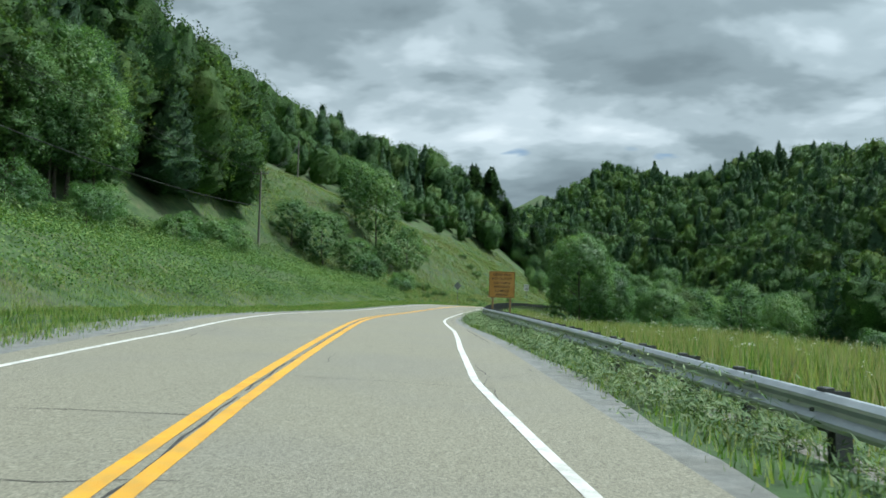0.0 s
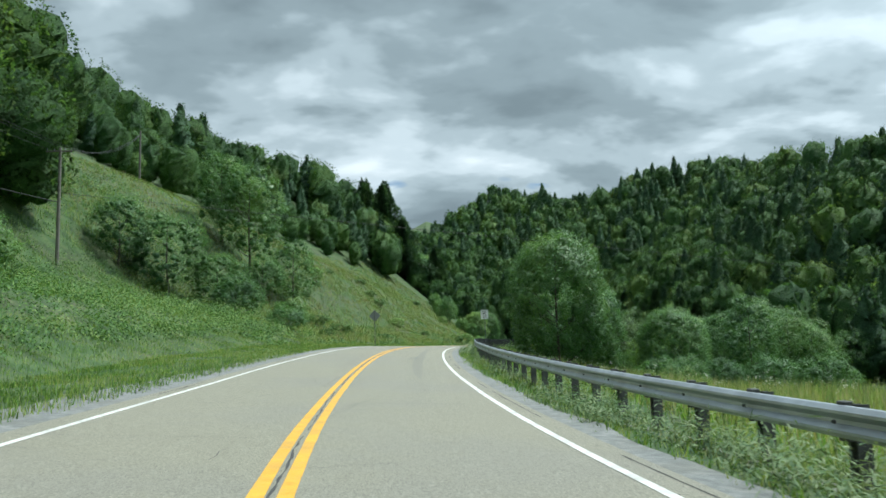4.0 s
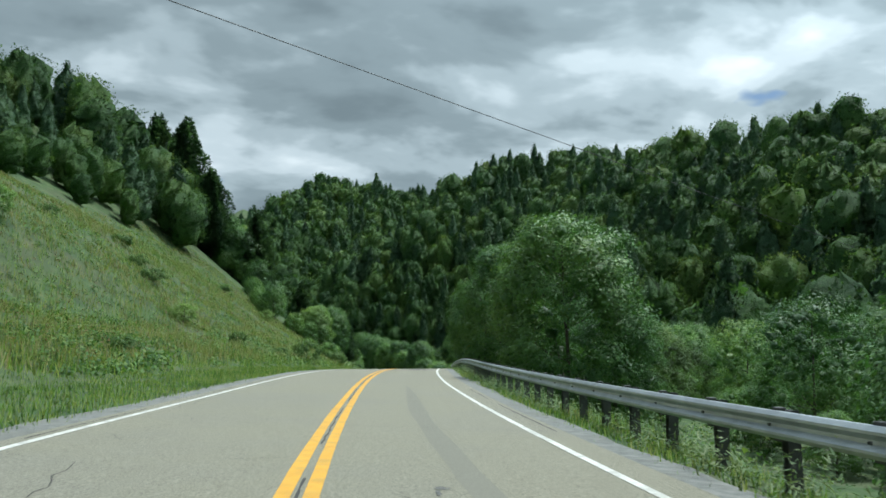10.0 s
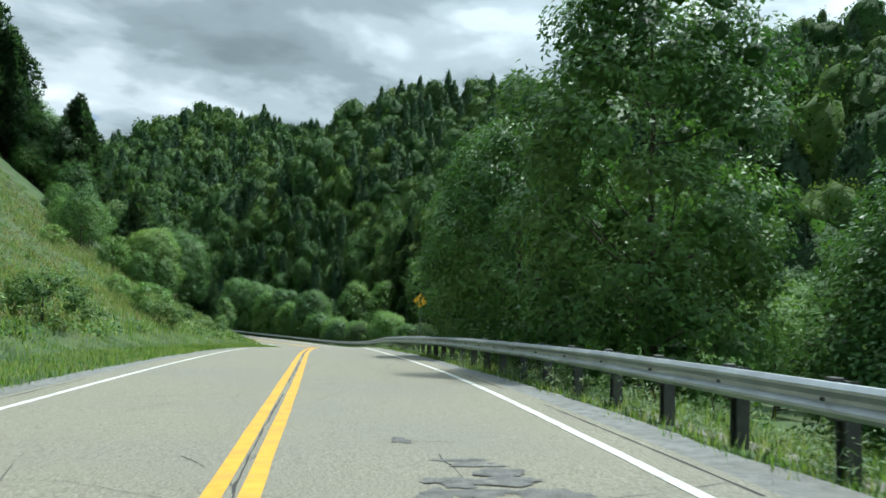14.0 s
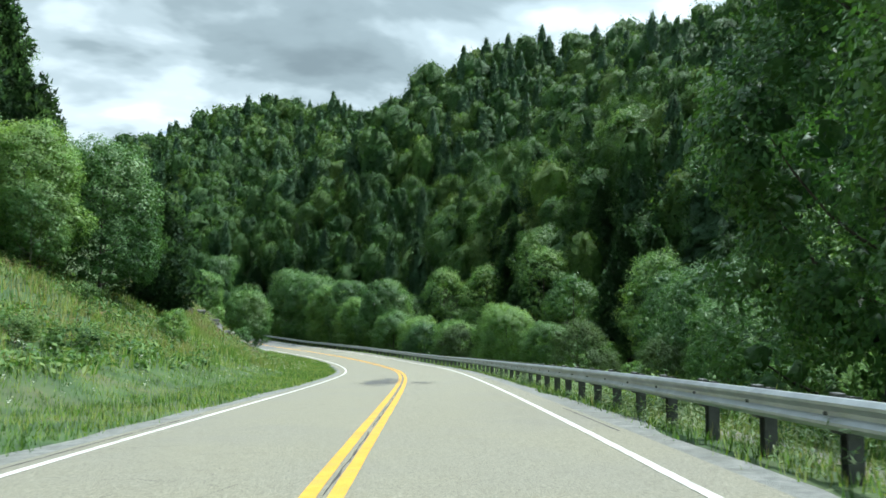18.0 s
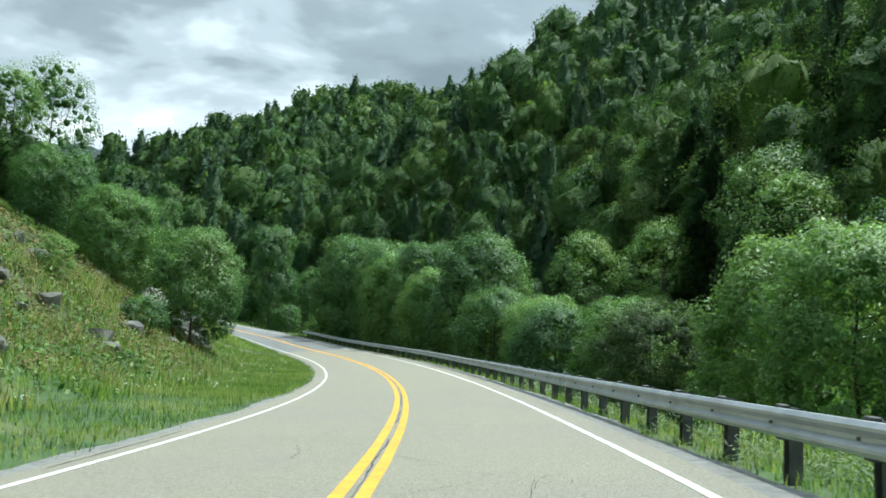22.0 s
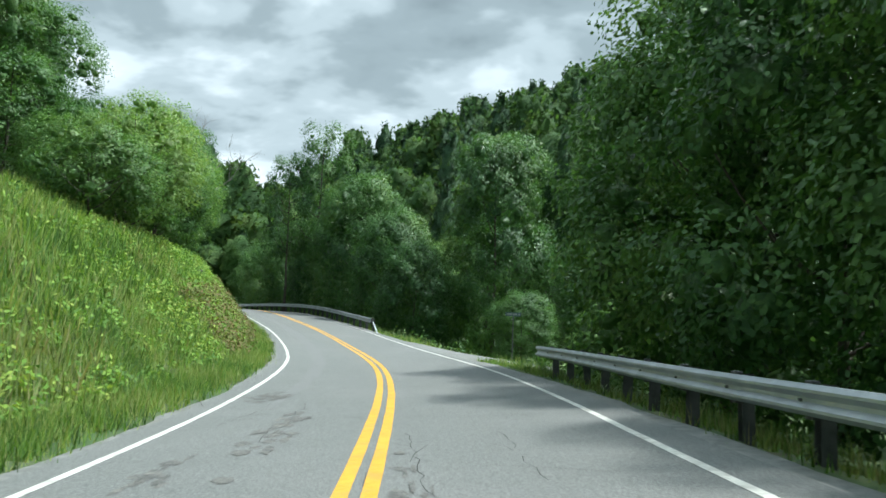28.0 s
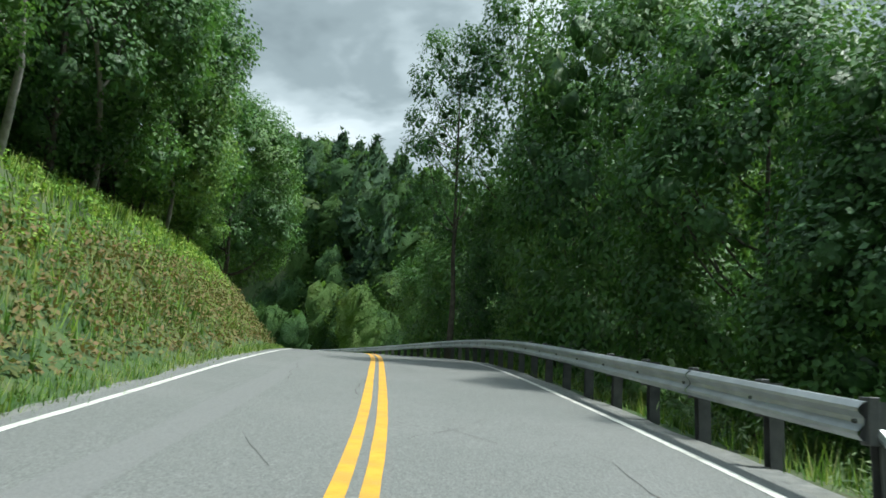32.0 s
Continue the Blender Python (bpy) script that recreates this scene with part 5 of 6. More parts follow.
def wildflowers():
    """Small white flower heads standing over the weeds."""
    rng = np.random.default_rng(29)
    cs = []
    for count, y0, y1, d0, d1, tall in [(420, -10, 70, 6.5, 24, 0.85), (260, 190, 262, -6, -12, 0.4), (220, 265, 312, -5, -13, 0.4)]:
        x, y, _, d = band(rng, count, y0, y1, d0, d1)
        z = ground_z(x, y) + tall * rng.uniform(0.8, 1.25, count)
        c = np.repeat(np.column_stack([x, y, z]), 6, axis=0)
        cs.append(c + rng.normal(0, 0.035, c.shape))
    c = np.concatenate(cs)
    me = mesh_of("wildflowers", cards(rng, c, rng.normal(0, 0.4, c.shape) + [0, 0, 1], 0.045, 0.04), quads(len(c)), BLOSSOM)
    tagged(new("wildflowers", me), "small white wildflower heads over the roadside weeds", "wildflowers", kind="stuff")


wildflowers()


def bank_bushes():
    rng = random.Random(77)
    for k in range(30):
        y = rng.uniform(100, 236)
        d = -rng.uniform(9.5, 15) if k < 16 else -rng.uniform(15, 34)
        plant_by_road(rng.choice(["bush", "bush", "sapling"]), y, d, scale=rng.uniform(0.45, 0.95), tall=rng.uniform(0.6, 0.95), group="bushes on the cut bank", rng=rng)
    for k in range(22):
        y, d = rng.uniform(274, 312), -rng.uniform(9.5, 20)
        x = along(y, d)
        if np.hypot(DRIVE[:, 0] - x[0], DRIVE[:, 1] - x[1]).min() > 3.4 and not 287 < y < 313:
            plant_by_road(rng.choice(["bush", "tall_bush", "sapling"]), y, d, scale=rng.uniform(0.3, 0.62), group="bushes by the side drive", rng=rng)


bank_bushes()


# ---- cracks and patches in the pavement ----
def crack(rng, y0, d0, y1, d1, width, jag):
    n = max(4, int(np.hypot(y1 - y0, d1 - d0) / 0.25))
    t = np.linspace(0, 1, n)
    y, d = y0 + (y1 - y0) * t, d0 + (d1 - d0) * t
    wob = np.cumsum(rng.normal(0, jag, (n, 2)), axis=0)
    wob -= t[:, None] * wob[-1]
    y, d = y + wob[:, 0], np.clip(d + wob[:, 1], -3.6, 3.6)
    w = width * rng.uniform(0.3, 1.4, n)
    across = abs(d1 - d0) > abs(y1 - y0)
    a = along(y + (w / 2 if across else 0), d + (0 if across else w / 2), 0.003)
    b = along(y - (w / 2 if across else 0), d - (0 if across else w / 2), 0.003)
    v = np.stack([a, b], 1).reshape(-1, 3)
    k = np.arange(n - 1) * 2
    return v, np.stack([k, k + 1, k + 3, k + 2], 1)


def build_cracks():
    rng = np.random.default_rng(17)
    pieces = []
    y = -12.0
    while y < 400:
        y += rng.uniform(0.5, 2.6)
        kind = rng.random()
        d = rng.uniform(-3.2, 3.2)
        if kind < 0.38:
            d1 = rng.choice([-3.6, 3.6, 0.3 * np.sign(d), d + rng.uniform(-2, 2)])
            pieces.append(crack(rng, y, d, y + rng.normal(0, 0.3), float(d1), 0.013, 0.035))
        elif kind < 0.75:
            pieces.append(crack(rng, y, d, y + rng.uniform(1.2, 5), d + rng.normal(0, 0.4), 0.012, 0.045))
        else:
            for _ in range(rng.integers(4, 9)):
                y2, d2 = y + rng.normal(0, 0.9), d + rng.normal(0, 0.45)
                pieces.append(crack(rng, y2, d2, y2 + rng.normal(0, 0.8), d2 + rng.normal(0, 0.5), 0.009, 0.04))
    # worn joint between the yellow lines
    y = -14.0
    while y < 320:
        ln = rng.uniform(2, 9)
        pieces.append(crack(rng, y, 0.0, y + ln, 0.0, 0.026, 0.010))
        y += ln + rng.uniform(0, 3.5)
    for _ in range(70):
        y, s = rng.uniform(-10, 330), rng.choice([-1, 1])
        pieces.append(crack(rng, y, 3.72 * s * 0.97, y + rng.uniform(2, 7), 3.72 * s * 0.97, 0.03, 0.012))
    v, f = joined(pieces)
    tagged(new("road_cracks", mesh_of("road_cracks", v, f, CRACK)), "thin dark cracks across the old asphalt", "cracks", kind="stuff")


build_cracks()


def stain(y, d, long, wide, mat, label, seed, name="road_patch", lift=0.003):
    """A broken patch in the pavement: ragged overlapping scabs, drawn out across the lane, each a hair above the last."""
    rng = np.random.default_rng(seed)
    vs, fs, base, fringe = [], [], 0, 22
    many = int(16 + long * wide * 9)
    for k in range(many):
        a = np.linspace(0, 2 * np.pi, fringe, endpoint=False)
        r = 1 + np.convolve(rng.normal(0, 0.34, fringe + 2), np.ones(3) / 3, "valid") + rng.normal(0, 0.14, fringe)
        cy, cd = y + rng.normal(0, 0.27) * long, d + rng.normal(0, 0.22) * wide
        sy, sd = rng.uniform(0.03, 0.13) * long / 2, rng.uniform(0.06, 0.30) * wide / 2
        up = lift + 0.00012 * k
        vs.append(np.concatenate([along(cy + np.sin(a) * sy * r, np.clip(cd + np.cos(a) * sd * r, -3.68, 3.68), up), along(cy, np.clip(cd, -3.6, 3.6), up)[None]]))
        fs += [(base + q, base + (q + 1) % fringe, base + fringe) for q in range(fringe)]
        base += fringe + 1
    tagged(new(name, mesh_of(name, np.concatenate(vs), fs, mat)), label, "road patch", kind="structure")


for k, (y, d, long, wide) in enumerate([(144.5, 1.8, 3.4, 1.7), (142.0, 0.7, 1.6, 0.9), (225.5, -0.95, 6.0, 1.7), (229.0, -0.6, 3.4, 1.2), (223.5, 0.8, 2.4, 1.0), (62, 1.9, 2.4, 0.5), (330, -1.9, 3.4, 0.45), (333.5, -1.3, 5.0, 0.6), (328.5, 0.4, 4.0, 0.5), (97, 1.3, 3.0, 0.5), (338.5, -2.2, 2.6, 0.9)]):
    stain(y, d, long, wide, ASPHALT_PATCH, "dark ragged repair patch in the asphalt", 70 + k)


def track(y0, y1, d, wide, mat, label, seed):
    w = edge_out(0, 0.08, 11.0, seed)
    me = ribbon("wheel_track", mat, y0, y1, lambda y: d - wide / 2 * np.sin(np.clip((y - y0) / (y1 - y0), 0, 1) * np.pi) ** 0.5 + w(y), lambda y: d + wide / 2 * np.sin(np.clip((y - y0) / (y1 - y0), 0, 1) * np.pi) ** 0.5 + w(y + 3), 0.002, 0.8)
    tagged(new("wheel_track", me), label, "road marking", kind="structure")


WORN = material("worn_wheel_track", [(0.165, 0.156, 0.125), (0.20, 0.19, 0.152), (0.235, 0.225, 0.182)], 38.0, 0.82, 0.4, 120.0)
PALE = material("pale_wheel_track", [(0.145, 0.148, 0.147), (0.180, 0.183, 0.18), (0.22, 0.221, 0.216)], 34.0, 0.82, 0.4, 120.0)
track(46, 78, 2.1, 0.42, WORN, "dark tyre track in the right lane", 81)
track(88, 120, 1.6, 0.35, WORN, "dark tyre track in the right lane", 82)
track(336, 392, -1.9, 0.55, PALE, "pale worn tyre track in the left lane", 83)


# ---- driveways ----
def build_drive():
    ways = np.gradient(DRIVE, axis=0)
    side = np.column_stack([ways[:, 1], -ways[:, 0], 0 * ways[:, 0]])
    side /= np.linalg.norm(side, axis=1, keepdims=True)
    line, side = DRIVE[3:], side[3:]
    half = np.interp(np.arange(len(line)), [0, 2, 5, 60], [2.6, 1.7, 1.25, 1.2])[:, None]
    rows = [line + side * half * k + [0, 0, lift] for k, lift in ((-1.0, -0.12), (-0.97, 0.02), (0, 0.05), (0.97, 0.02), (1.0, -0.12))]
    v = np.stack(rows, 1).reshape(-1, 3)
    k, j = np.meshgrid(np.arange(len(line) - 1), np.arange(4), indexing="ij")
    a = (k * 5 + j).ravel()
    me = mesh_of("driveway", v, np.stack([a, a + 1, a + 6, a + 5], 1), DRIVE_STONE, smooth=True)
    tagged(new("driveway", me), "narrow grey-brown gravel driveway climbing the hill", "driveway", kind="structure")


DRIVE_STONE = material("driveway_asphalt", [(0.12, 0.112, 0.10), (0.175, 0.165, 0.15), (0.25, 0.235, 0.21)], 3.0, 0.9, 0.8, 60.0, big=(0.6, (0.27, 0.235, 0.19), 0.5))
build_drive()


def build_apron():
    ys = np.arange(351.4, 368.6, 0.4)
    reach = 3.72 + 5.8 * smooth01(ys, 352, 356.5) * (1 - smooth01(ys, 362, 368))
    cols = []
    for t in np.linspace(0, 1, 7):
        d = 3.72 + (reach - 3.72) * t
        p = along(ys, d)
        p[:, 2] = np.where(t < 0.05, along(ys, 3.72, -0.004)[:, 2], np.maximum(ground_z(p[:, 0], p[:, 1]) + 0.03, p[:, 2] - 0.16 * (d - 3.72)))
        cols.append(p)
    v = np.stack(cols, 1).reshape(-1, 3)
    k, j = np.meshgrid(np.arange(len(ys) - 1), np.arange(6), indexing="ij")
    a = (k * 7 + j).ravel()
    me = mesh_of("driveway", v, np.stack([a, a + 1, a + 8, a + 7], 1), ASPHALT_EDGE, smooth=True)
    tagged(new("driveway", me), "pale asphalt mouth of a side driveway leaving the road", "driveway", kind="structure")


build_apron()


# ---- signs ----
def plate_mesh(name, outline, thick, mat):
    """A flat plate in x and z with its front towards -y."""
    n = len(outline)
    bm = bmesh.new()
    front = [bm.verts.new((x, -thick / 2, z)) for x, z in outline]
    back = [bm.verts.new((x, thick / 2, z)) for x, z in outline]
    bm.faces.new(front)
    bm.faces.new(back[::-1])
    for k in range(n):
        bm.faces.new((front[k], back[k], back[(k + 1) % n], front[(k + 1) % n]))
    bmesh.ops.recalc_face_normals(bm, faces=bm.faces[:])
    me = bpy.data.meshes.new(name)
    bm.to_mesh(me)
    bm.free()
    me.materials.append(mat)
    return me


def rounded(w, h, r, turn=0.0):
    out = []
    for cx, cz, a0 in ((w / 2 - r, h / 2 - r, 0), (-w / 2 + r, h / 2 - r, 90), (-w / 2 + r, -h / 2 + r, 180), (w / 2 - r, -h / 2 + r, 270)):
        for a in (0, 30, 60, 90):
            t = radians(a0 + a)
            out.append((cx + r * math.cos(t), cz + r * math.sin(t)))
    c, s = math.cos(turn), math.sin(turn)
    return [(x * c - z * s, x * s + z * c) for x, z in out][::-1]


def rim_mesh(name, outer, inner, mat):
    """A painted border: a flat ring between two outlines."""
    v = [(x, 0, z) for x, z in outer + inner]
    n = len(outer)
    return mesh_of(name, v, [(k, (k + 1) % n, n + (k + 1) % n, n + k) for k in range(n)], mat)


def letters_mesh(text, size, mat, wide=1.0):
    data = bpy.data.curves.new("letters", "FONT")
    data.body, data.size, data.align_x, data.align_y, data.offset = text, size, "CENTER", "CENTER", size * 0.018
    ob = bpy.data.objects.new("letters", data)
    scene.collection.objects.link(ob)
    bpy.context.view_layer.update()
    me = bpy.data.meshes.new_from_object(ob.evaluated_get(bpy.context.evaluated_depsgraph_get()))
    bpy.data.objects.remove(ob)
    me.transform(Matrix.Rotation(radians(90), 4, "X") @ Matrix.Diagonal((wide, 1, 1, 1)))
    me.materials.clear()
    me.materials.append(mat)
    return me


def facing(x, y, lean=0.0):
    """A sign's turn so that it looks back along the road."""
    return Matrix.Rotation(-math.atan(float(road_slope(y))) + lean, 4, "Z")


def post_tube(name, height, mat, r=0.032):
    v, f = tube([(0, 0, -0.5), (0, 0, height * 0.5), (0, 0, height)], [r, r, r], 8)
    return mesh_of(name, v, f, mat, smooth=True)


def dead_end_sign():
    x, y, middle = 0.62, 26.0, 2.62
    z = ground_at(x, y)
    sign = thing("road_sign", "square orange sign with black lettering on two wooden posts", "road sign", Matrix.Translation((x, y, z)) @ facing(x, y, radians(-2)) @ Matrix.Rotation(radians(1.2), 4, "Y"))
    up = middle - z
    board = part("board", plate_mesh("board", rounded(1.24, 1.26, 0.03), 0.02, SIGN_ORANGE), sign, "orange plywood sign board", Matrix.Translation((0, -0.07, up)))
    part("border", rim_mesh("border", rounded(1.20, 1.22, 0.03), rounded(1.175, 1.195, 0.025), SIGN_BLACK), board, at=Matrix.Translation((0, -0.0135, 0)))
    for k, (text, row, wide) in enumerate([("DEAD END", 0.47, 1.06), ("NO OUTLET", 0.27, 1.06), ("NO TURN", 0.065, 1.06), ("AROUND", -0.115, 1.06), ("2.7 MILES", -0.315, 1.06), ("AHEAD", -0.50, 1.06)]):
        part("lettering", letters_mesh(text, 0.165, SIGN_BLACK, wide), board, "black capital letters", Matrix.Translation((0, -0.014, row)))
    for px in (-0.42, 0.42):
        v, f = boxes([(px - 0.05, -0.05, -0.6, px + 0.05, 0.05, up + 0.5)])
        part("post", bevelled("post", mesh_of("post", v, f, TIMBER), 0.006), sign, "square wooden post")


def speed_sign():
    x, y, middle = -0.12, 91.1, 5.12
    z = ground_at(x, y)
    sign = thing("road_sign", "white rectangular speed limit sign with black letters on a steel post", "road sign", Matrix.Translation((x, y, z)) @ facing(x, y, radians(-3)) @ Matrix.Rotation(radians(-1.0), 4, "Y"))
    up = middle - z
    board = part("board", plate_mesh("board", rounded(0.61, 0.762, 0.04), 0.004, SIGN_WHITE), sign, "white sheet metal board", Matrix.Translation((0, -0.045, up)))
    part("border", rim_mesh("border", rounded(0.585, 0.735, 0.035), rounded(0.565, 0.715, 0.03), SIGN_BLACK), board, at=Matrix.Translation((0, -0.005, 0)))
    for text, size, row, wide in (("SPEED", 0.135, 0.235, 1.0), ("LIMIT", 0.135, 0.085, 1.0), ("35", 0.335, -0.155, 1.12)):
        part("lettering", letters_mesh(text, size, SIGN_BLACK, wide), board, "black sign lettering", Matrix.Translation((0, -0.006, row)))
    part("post", post_tube("post", up + 0.3, SIGN_POST), sign, "galvanised steel post")


def arrow_mesh():
    """A winding arrow as a flat band with a head."""
    t = np.linspace(0, 1, 26)
    z = -0.27 + 0.40 * t
    x = 0.075 * np.sin(t * 2 * np.pi * 1.15 + 0.4) * np.where(t < 0.9, 1, (1 - t) / 0.1)
    way = np.gradient(np.column_stack([x, z]), axis=0)
    way /= np.linalg.norm(way, axis=1, keepdims=True)
    nx, nz = way[:, 1] * 0.036, -way[:, 0] * 0.036
    v = np.stack([np.column_stack([x - nx, 0 * x, z - nz]), np.column_stack([x + nx, 0 * x, z + nz])], 1).reshape(-1, 3)
    k = np.arange(25) * 2
    f = np.stack([k, k + 1, k + 3, k + 2], 1)
    head = np.array([(-0.105, 0, 0.12), (0.105, 0, 0.12), (0.0, 0, 0.31), (0.0, 0, 0.31)])
    return mesh_of("arrow", np.concatenate([v, head[:3]]), np.concatenate([f, [(52, 53, 54, 54)]])[:25], SIGN_BLACK), mesh_of("arrow_head", head[:3], [(0, 1, 2)], SIGN_BLACK)


def winding_sign():
    x, y, middle = 22.85, 195.3, 4.55
    z = ground_at(x, y)
    sign = thing("road_sign", "yellow diamond warning sign with a black winding arrow", "road sign", Matrix.Translation((x, y, z)) @ facing(x, y, radians(3)))
    up = middle - z
    board = part("board", plate_mesh("board", rounded(0.762, 0.762, 0.04, radians(45)), 0.004, SIGN_YELLOW), sign, "yellow diamond board", Matrix.Translation((0, -0.045, up)))
    part("border", rim_mesh("border", rounded(0.735, 0.735, 0.035, radians(45)), rounded(0.71, 0.71, 0.03, radians(45)), SIGN_BLACK), board, at=Matrix.Translation((0, -0.005, 0)))
    arrow, head = arrow_mesh()
    part("arrow", arrow, board, "black winding arrow shaft", Matrix.Translation((0, -0.006, 0)))
    part("arrow_head", head, board, "black arrow head", Matrix.Translation((0, -0.006, 0)))
    part("post", post_tube("post", up + 0.35, SIGN_POST), sign, "galvanised steel post")


def back_of_sign():
    x, y, middle = -9.7, 98.6, 5.6
    z = ground_at(x, y)
    sign = thing("road_sign", "diamond sign seen from its bare grey metal back", "road sign", Matrix.Translation((x, y, z)) @ facing(x, y))
    up = middle - z
    part("board", plate_mesh("board", rounded(0.762, 0.762, 0.05, radians(45)), 0.004, SIGN_BACK), sign, "bare aluminium back of a diamond board", Matrix.Translation((0, 0.045, up)))
    part("post", post_tube("post", up + 0.42, SIGN_POST), sign, "dark steel post")


def street_sign():
    x, y, top = 22.3, 362.3, -0.08
    z = ground_at(x, y)
    sign = thing("street_sign", "small green street name sign with pale bars on a post", "street sign", Matrix.Translation((x, y, z)) @ facing(x, y))
    up = top - z
    board = part("board", plate_mesh("board", rounded(0.80, 0.19, 0.02), 0.004, SIGN_GREEN), sign, "green sheet metal board", Matrix.Translation((0, 0, up)))
    part("border", rim_mesh("border", rounded(0.785, 0.175, 0.018), rounded(0.770, 0.16, 0.015), SIGN_PALE), board, at=Matrix.Translation((0, -0.004, 0)))
    for k, (x0, x1) in enumerate([(-0.34, -0.08), (-0.04, 0.20), (0.24, 0.34)]):
        v = [(x0, 0, -0.045), (x1, 0, -0.045), (x1, 0, 0.045), (x0, 0, 0.045)]
        part("bar", mesh_of("bar", v, [(0, 1, 2, 3)], SIGN_PALE), board, "pale bar", Matrix.Translation((0, -0.005, 0)))
    part("post", post_tube("post", up - 0.05, SIGN_POST, 0.026), sign)


dead_end_sign(), speed_sign(), winding_sign(), back_of_sign(), street_sign()


# ---- utility poles and cables ----
def utility_pole(x, y, top, arms, label):
    z = ground_at(x, y)
    pole = thing("utility_pole", label, "utility pole", Matrix.Translation((x, y, z)))
    h = top - z
    v, f = tube([(0, 0, -1.0), (0.02, 0, h * 0.4), (0.05, 0, h)], [0.17, 0.15, 0.11], 10)
    part("shaft", mesh_of("shaft", v, f, POLE_WOOD, smooth=True), pole)
    for k in range(arms):
        za = h - 0.35 - 0.9 * k
        v, f = boxes([(-1.1, -0.16, za - 0.06, 1.1, -0.06, za + 0.06)])
        arm = part("crossarm", bevelled("crossarm", mesh_of("crossarm", v, f, POLE_WOOD), 0.008), pole, "wooden crossarm")
        for px in (-1.0, -0.4, 0.5, 1.0):
            v, f = tube([(px, -0.11, za + 0.06), (px, -0.11, za + 0.14), (px, -0.11, za + 0.2), (px, -0.11, za + 0.26)], [0.02, 0.05, 0.035, 0.045], 8)
            part("insulator", mesh_of("insulator", v, f, SIGN_BACK, smooth=True), arm, "grey insulator")
    return pole


NEAR_POLE, TOP_POLE = (-35.6, 92.0, 20.3), (-45.5, 139.5, 34.8)
LAST_POLE = (*along(np.array([26.0]), np.array([-29.0]))[0][:2], 18.6)
utility_pole(*NEAR_POLE, 1, "weathered wooden utility pole with a crossarm on the slope")
utility_pole(*TOP_POLE, 0, "weathered wooden utility pole at the top of the clearing")
utility_pole(*LAST_POLE, 1, "weathered wooden utility pole before the hill trees")


def cable(a, b, sag, r, label):
    t = np.linspace(0, 1, 26)[:, None]
    p = np.asarray(a, float) * (1 - t) + np.asarray(b, float) * t
    p[:, 2] -= sag * 4 * (t * (1 - t))[:, 0]
    v, f = tube(p, np.full(26, r), 5)
    tagged(new("cable", mesh_of("cable", v, f, CABLE, smooth=True)), label, "cable", group="overhead cables")


cable((-76, 76.6, 19.5), (70, 178.0, 15.5), 0.2, 0.022, "thin black cable crossing high over the road")
for px in (-1.0, 0.5, 1.0):
    cable((NEAR_POLE[0] + px, 91.9, 20.2), (TOP_POLE[0], 139.4, 34.5 - 0.4 * abs(px)), 1.3, 0.016, "thin dark power line climbing to the hilltop pole")
    cable((NEAR_POLE[0] + px, 91.9, 20.2), (LAST_POLE[0] + px, LAST_POLE[1] - 0.1, 18.5), 1.0, 0.016, "thin dark power line between the wooden poles")
cable((NEAR_POLE[0], 91.8, 15.6), (LAST_POLE[0], LAST_POLE[1] - 0.2, 14.2), 1.2, 0.04, "thick grey-black telephone cable under the power lines")


# ---- rocks of the cut ----
def rock_mesh(seed, size):
    rng = np.random.default_rng(seed)
    bm = bmesh.new()
    bmesh.ops.create_icosphere(bm, subdivisions=3, radius=1.0)
    # three pairs of near-square faces, then a few broken corners
    planes = np.concatenate([np.eye(3), -np.eye(3)]) + rng.normal(0, 0.16, (6, 3))
    planes = np.concatenate([planes, rng.normal(size=(4, 3))])
    planes /= np.linalg.norm(planes, axis=1, keepdims=True)
    cut = np.concatenate([rng.uniform(0.48, 0.66, 6), rng.uniform(0.62, 0.8, 4)])
    for v in bm.verts:
        p = np.array(v.co)
        for n, c in zip(planes, cut):
            over = p @ n - c
            if over > 0:
                p = p - n * over
        p = p * (1 + 0.035 * noise.noise(Vector(p) * 6.0))
        v.co = p * size
    me = bpy.data.meshes.new("rock")
    bm.to_mesh(me)
    bm.free()
    me.materials.append(ROCK)
    return me


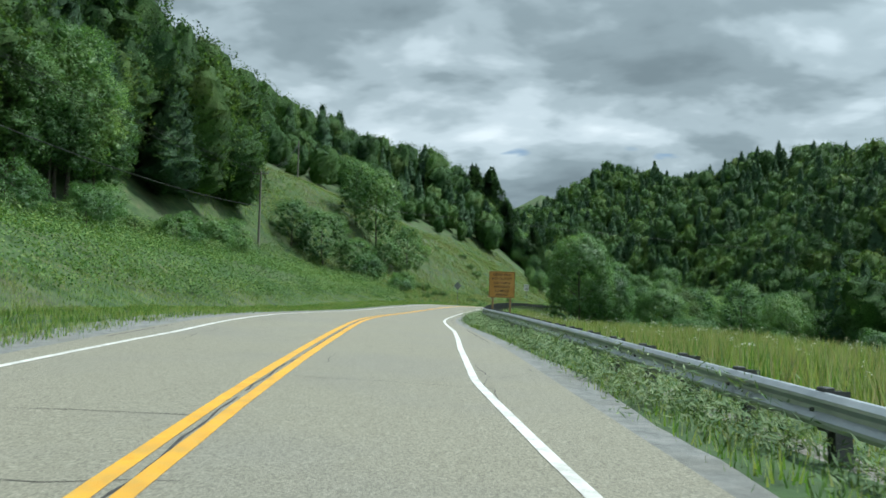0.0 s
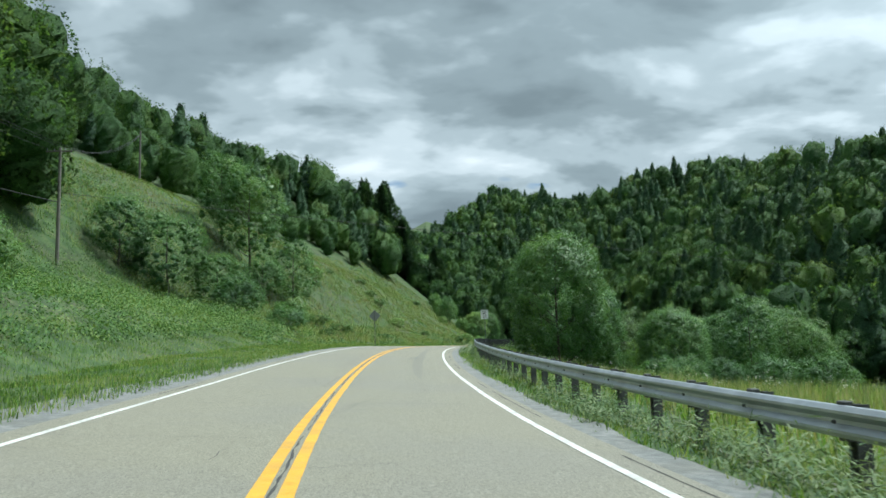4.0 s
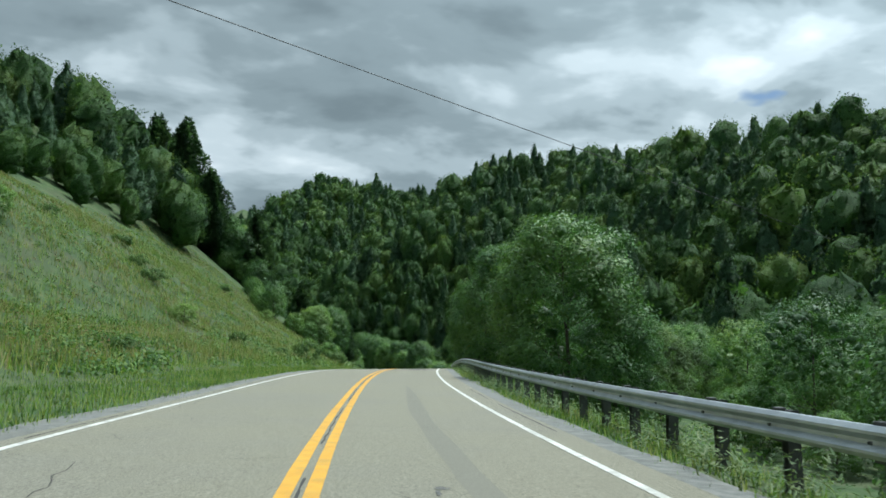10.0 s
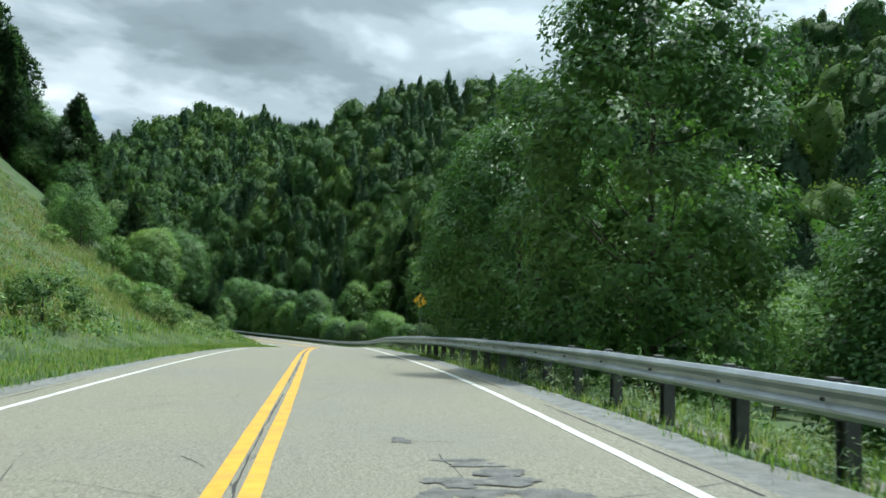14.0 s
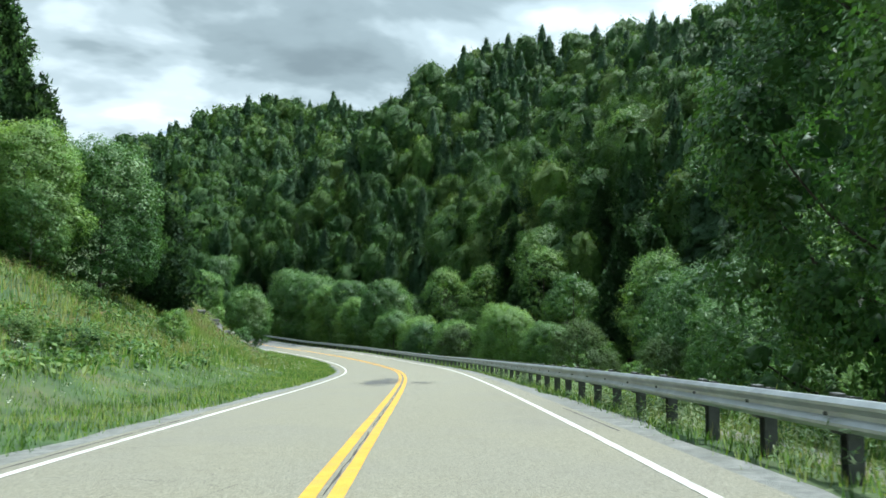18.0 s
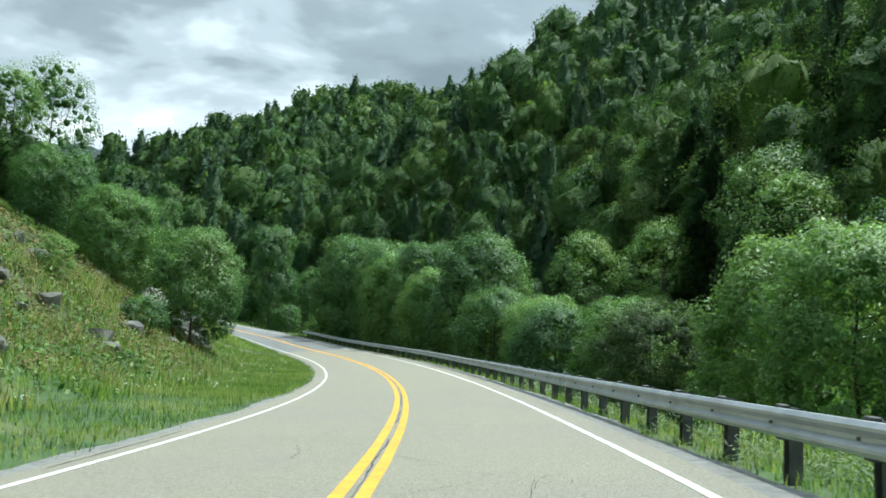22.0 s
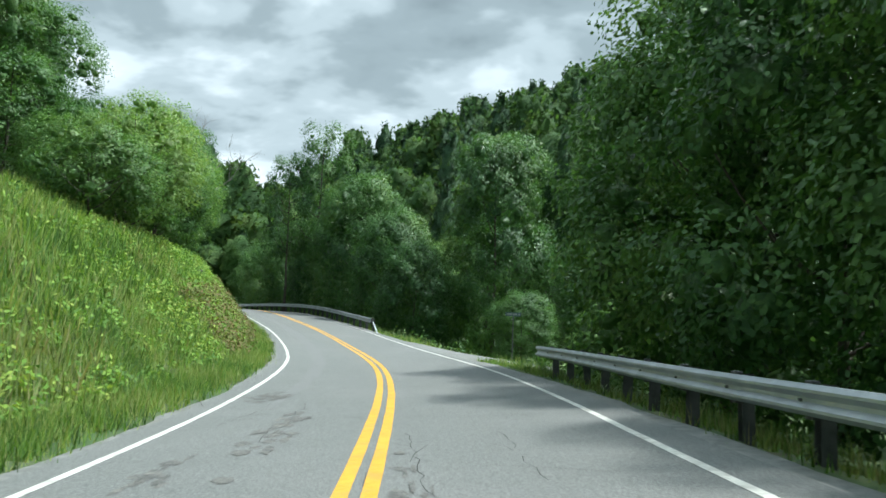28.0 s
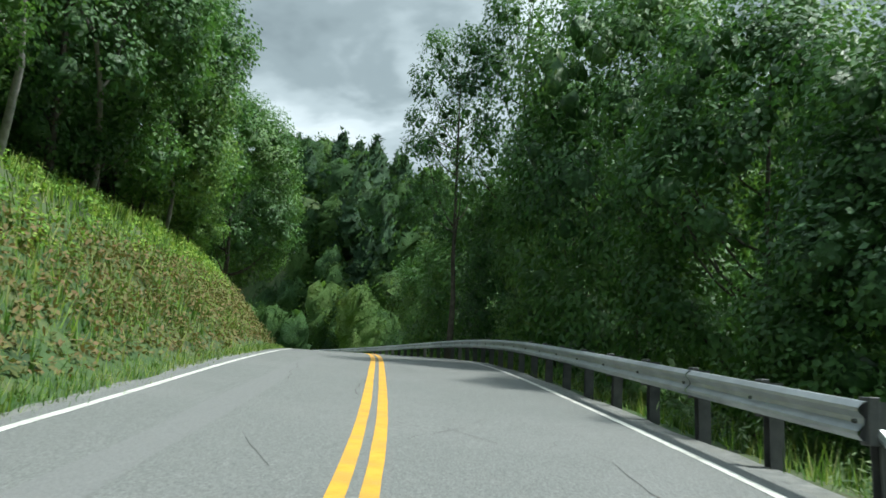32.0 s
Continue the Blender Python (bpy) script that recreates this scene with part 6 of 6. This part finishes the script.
def build_rocks():
    rng = random.Random(31)
    shapes = [rock_mesh(200 + k, (1.0, rng.uniform(0.6, 0.9), rng.uniform(0.5, 0.85))) for k in range(6)]
    # the cliff above the side drive, in tiers of blocks
    foot = along(305.5, -10.8)
    cliff = thing("rock_outcrop", "grey layered rock outcrop with deep cracks in the road cut", "rock outcrop", Matrix.Translation((float(foot[0]), float(foot[1]), ground_at(float(foot[0]), float(foot[1])))))
    back = cliff.matrix_basis.inverted()
    for tier in range(7):
        for k in range(15):
            y = 300.5 + k * 0.92 + rng.uniform(-0.3, 0.3)
            p = along(y, -10.3 - 0.30 * tier + rng.uniform(-0.3, 0.3) - 0.06 * abs(y - 308))
            s = rng.uniform(0.75, 1.25)
            z = ground_at(float(foot[0]), float(foot[1])) - 0.25 + tier * 0.52
            if tier > 6.2 - 0.45 * max(0, abs(y - 307) - 2.5) - rng.uniform(0, 1.4):
                continue
            at = Matrix.Translation((float(p[0]), float(p[1]), z)) @ Matrix.Rotation(rng.uniform(-0.3, 0.3), 4, "Z") @ Matrix.Rotation(-0.22 + rng.uniform(-0.08, 0.08), 4, "X") @ Matrix.Rotation(0.25 + rng.uniform(-0.1, 0.1), 4, "Y") @ Matrix.Diagonal((s, s * 1.05, s * rng.uniform(0.9, 1.4), 1))
            part("block", shapes[(k + tier) % 6], cliff, at=back @ at)
    for k in range(30, 94):
        if k >= 76:
            y, d, s = rng.uniform(360, 374), -rng.uniform(5.6, 7.4), rng.uniform(0.15, 0.4)
        elif k >= 38:
            y, d, s = rng.uniform(256, 296), -rng.uniform(10.5, 17), rng.uniform(0.3, 1.0)
        elif k < 38:
            y, d, s = rng.uniform(236, 262), -rng.uniform(14, 22), rng.uniform(0.3, 0.7)
        p = along(y, d)
        z = ground_at(float(p[0]), float(p[1]))
        ob = new("rock", shapes[k % 6])
        ob.matrix_basis = Matrix.Translation((float(p[0]), float(p[1]), z + 0.1 * s)) @ Matrix.Rotation(rng.uniform(0, 6.28), 4, "Z") @ Matrix.Rotation(rng.uniform(-0.5, 0.5), 4, "X") @ Matrix.Diagonal((s, s, s, 1))
        tagged(ob, "angular grey rock with lichen jutting out of the bank", "rock", "rocks of the road cut")


build_rocks()


# ---- bare and dead trees ----
def bare_tree(x, y, height, seed, label, lean=(0, 0)):
    rng = np.random.default_rng(seed)
    z = ground_at(x, y)
    pieces = []

    def branch(p, way, length, r, level):
        n = 6
        pts = [np.array(p, float)]
        w = np.array(way, float)
        for _ in range(n):
            w = w + rng.normal(0, 0.16, 3) + [0, 0, 0.05]
            w /= np.linalg.norm(w)
            pts.append(pts[-1] + w * length / n)
        pieces.append(tube(pts, np.linspace(r, r * 0.3, n + 1), 6 if level == 0 else 4))
        if level < 3:
            for k in range(8 if level == 0 else 5):
                t = rng.uniform(0.35, 1.0)
                q = pts[int(t * n)]
                side = rng.normal(size=3)
                side[2] = abs(side[2]) * 0.6
                side /= np.linalg.norm(side)
                branch(q, w * 0.5 + side * 0.8, length * rng.uniform(0.35, 0.6), r * 0.42, level + 1)

    branch((0, 0, -0.4), (lean[0], lean[1], 1.0), height * 0.62, 0.0095 * height, 0)
    v, f = joined(pieces)
    tree = thing("bare_tree", label, "tree", Matrix.Translation((x, y, z)))
    part("trunk", mesh_of("trunk", v, f, DEAD_WOOD, smooth=True), tree)


for k, (y, d, h, lx, ly) in enumerate([(386, -9.2, 13, 0.45, 0.0), (392, -9.4, 14, 0.5, -0.1), (380, -10, 12, 0.6, 0.1), (398, -8.6, 11, 0.4, 0.0)]):
    p = along(y, d)
    bare_tree(float(p[0]), float(p[1]), h, 300 + k, "leafless grey tree leaning out of the hillside wood", (lx, ly))
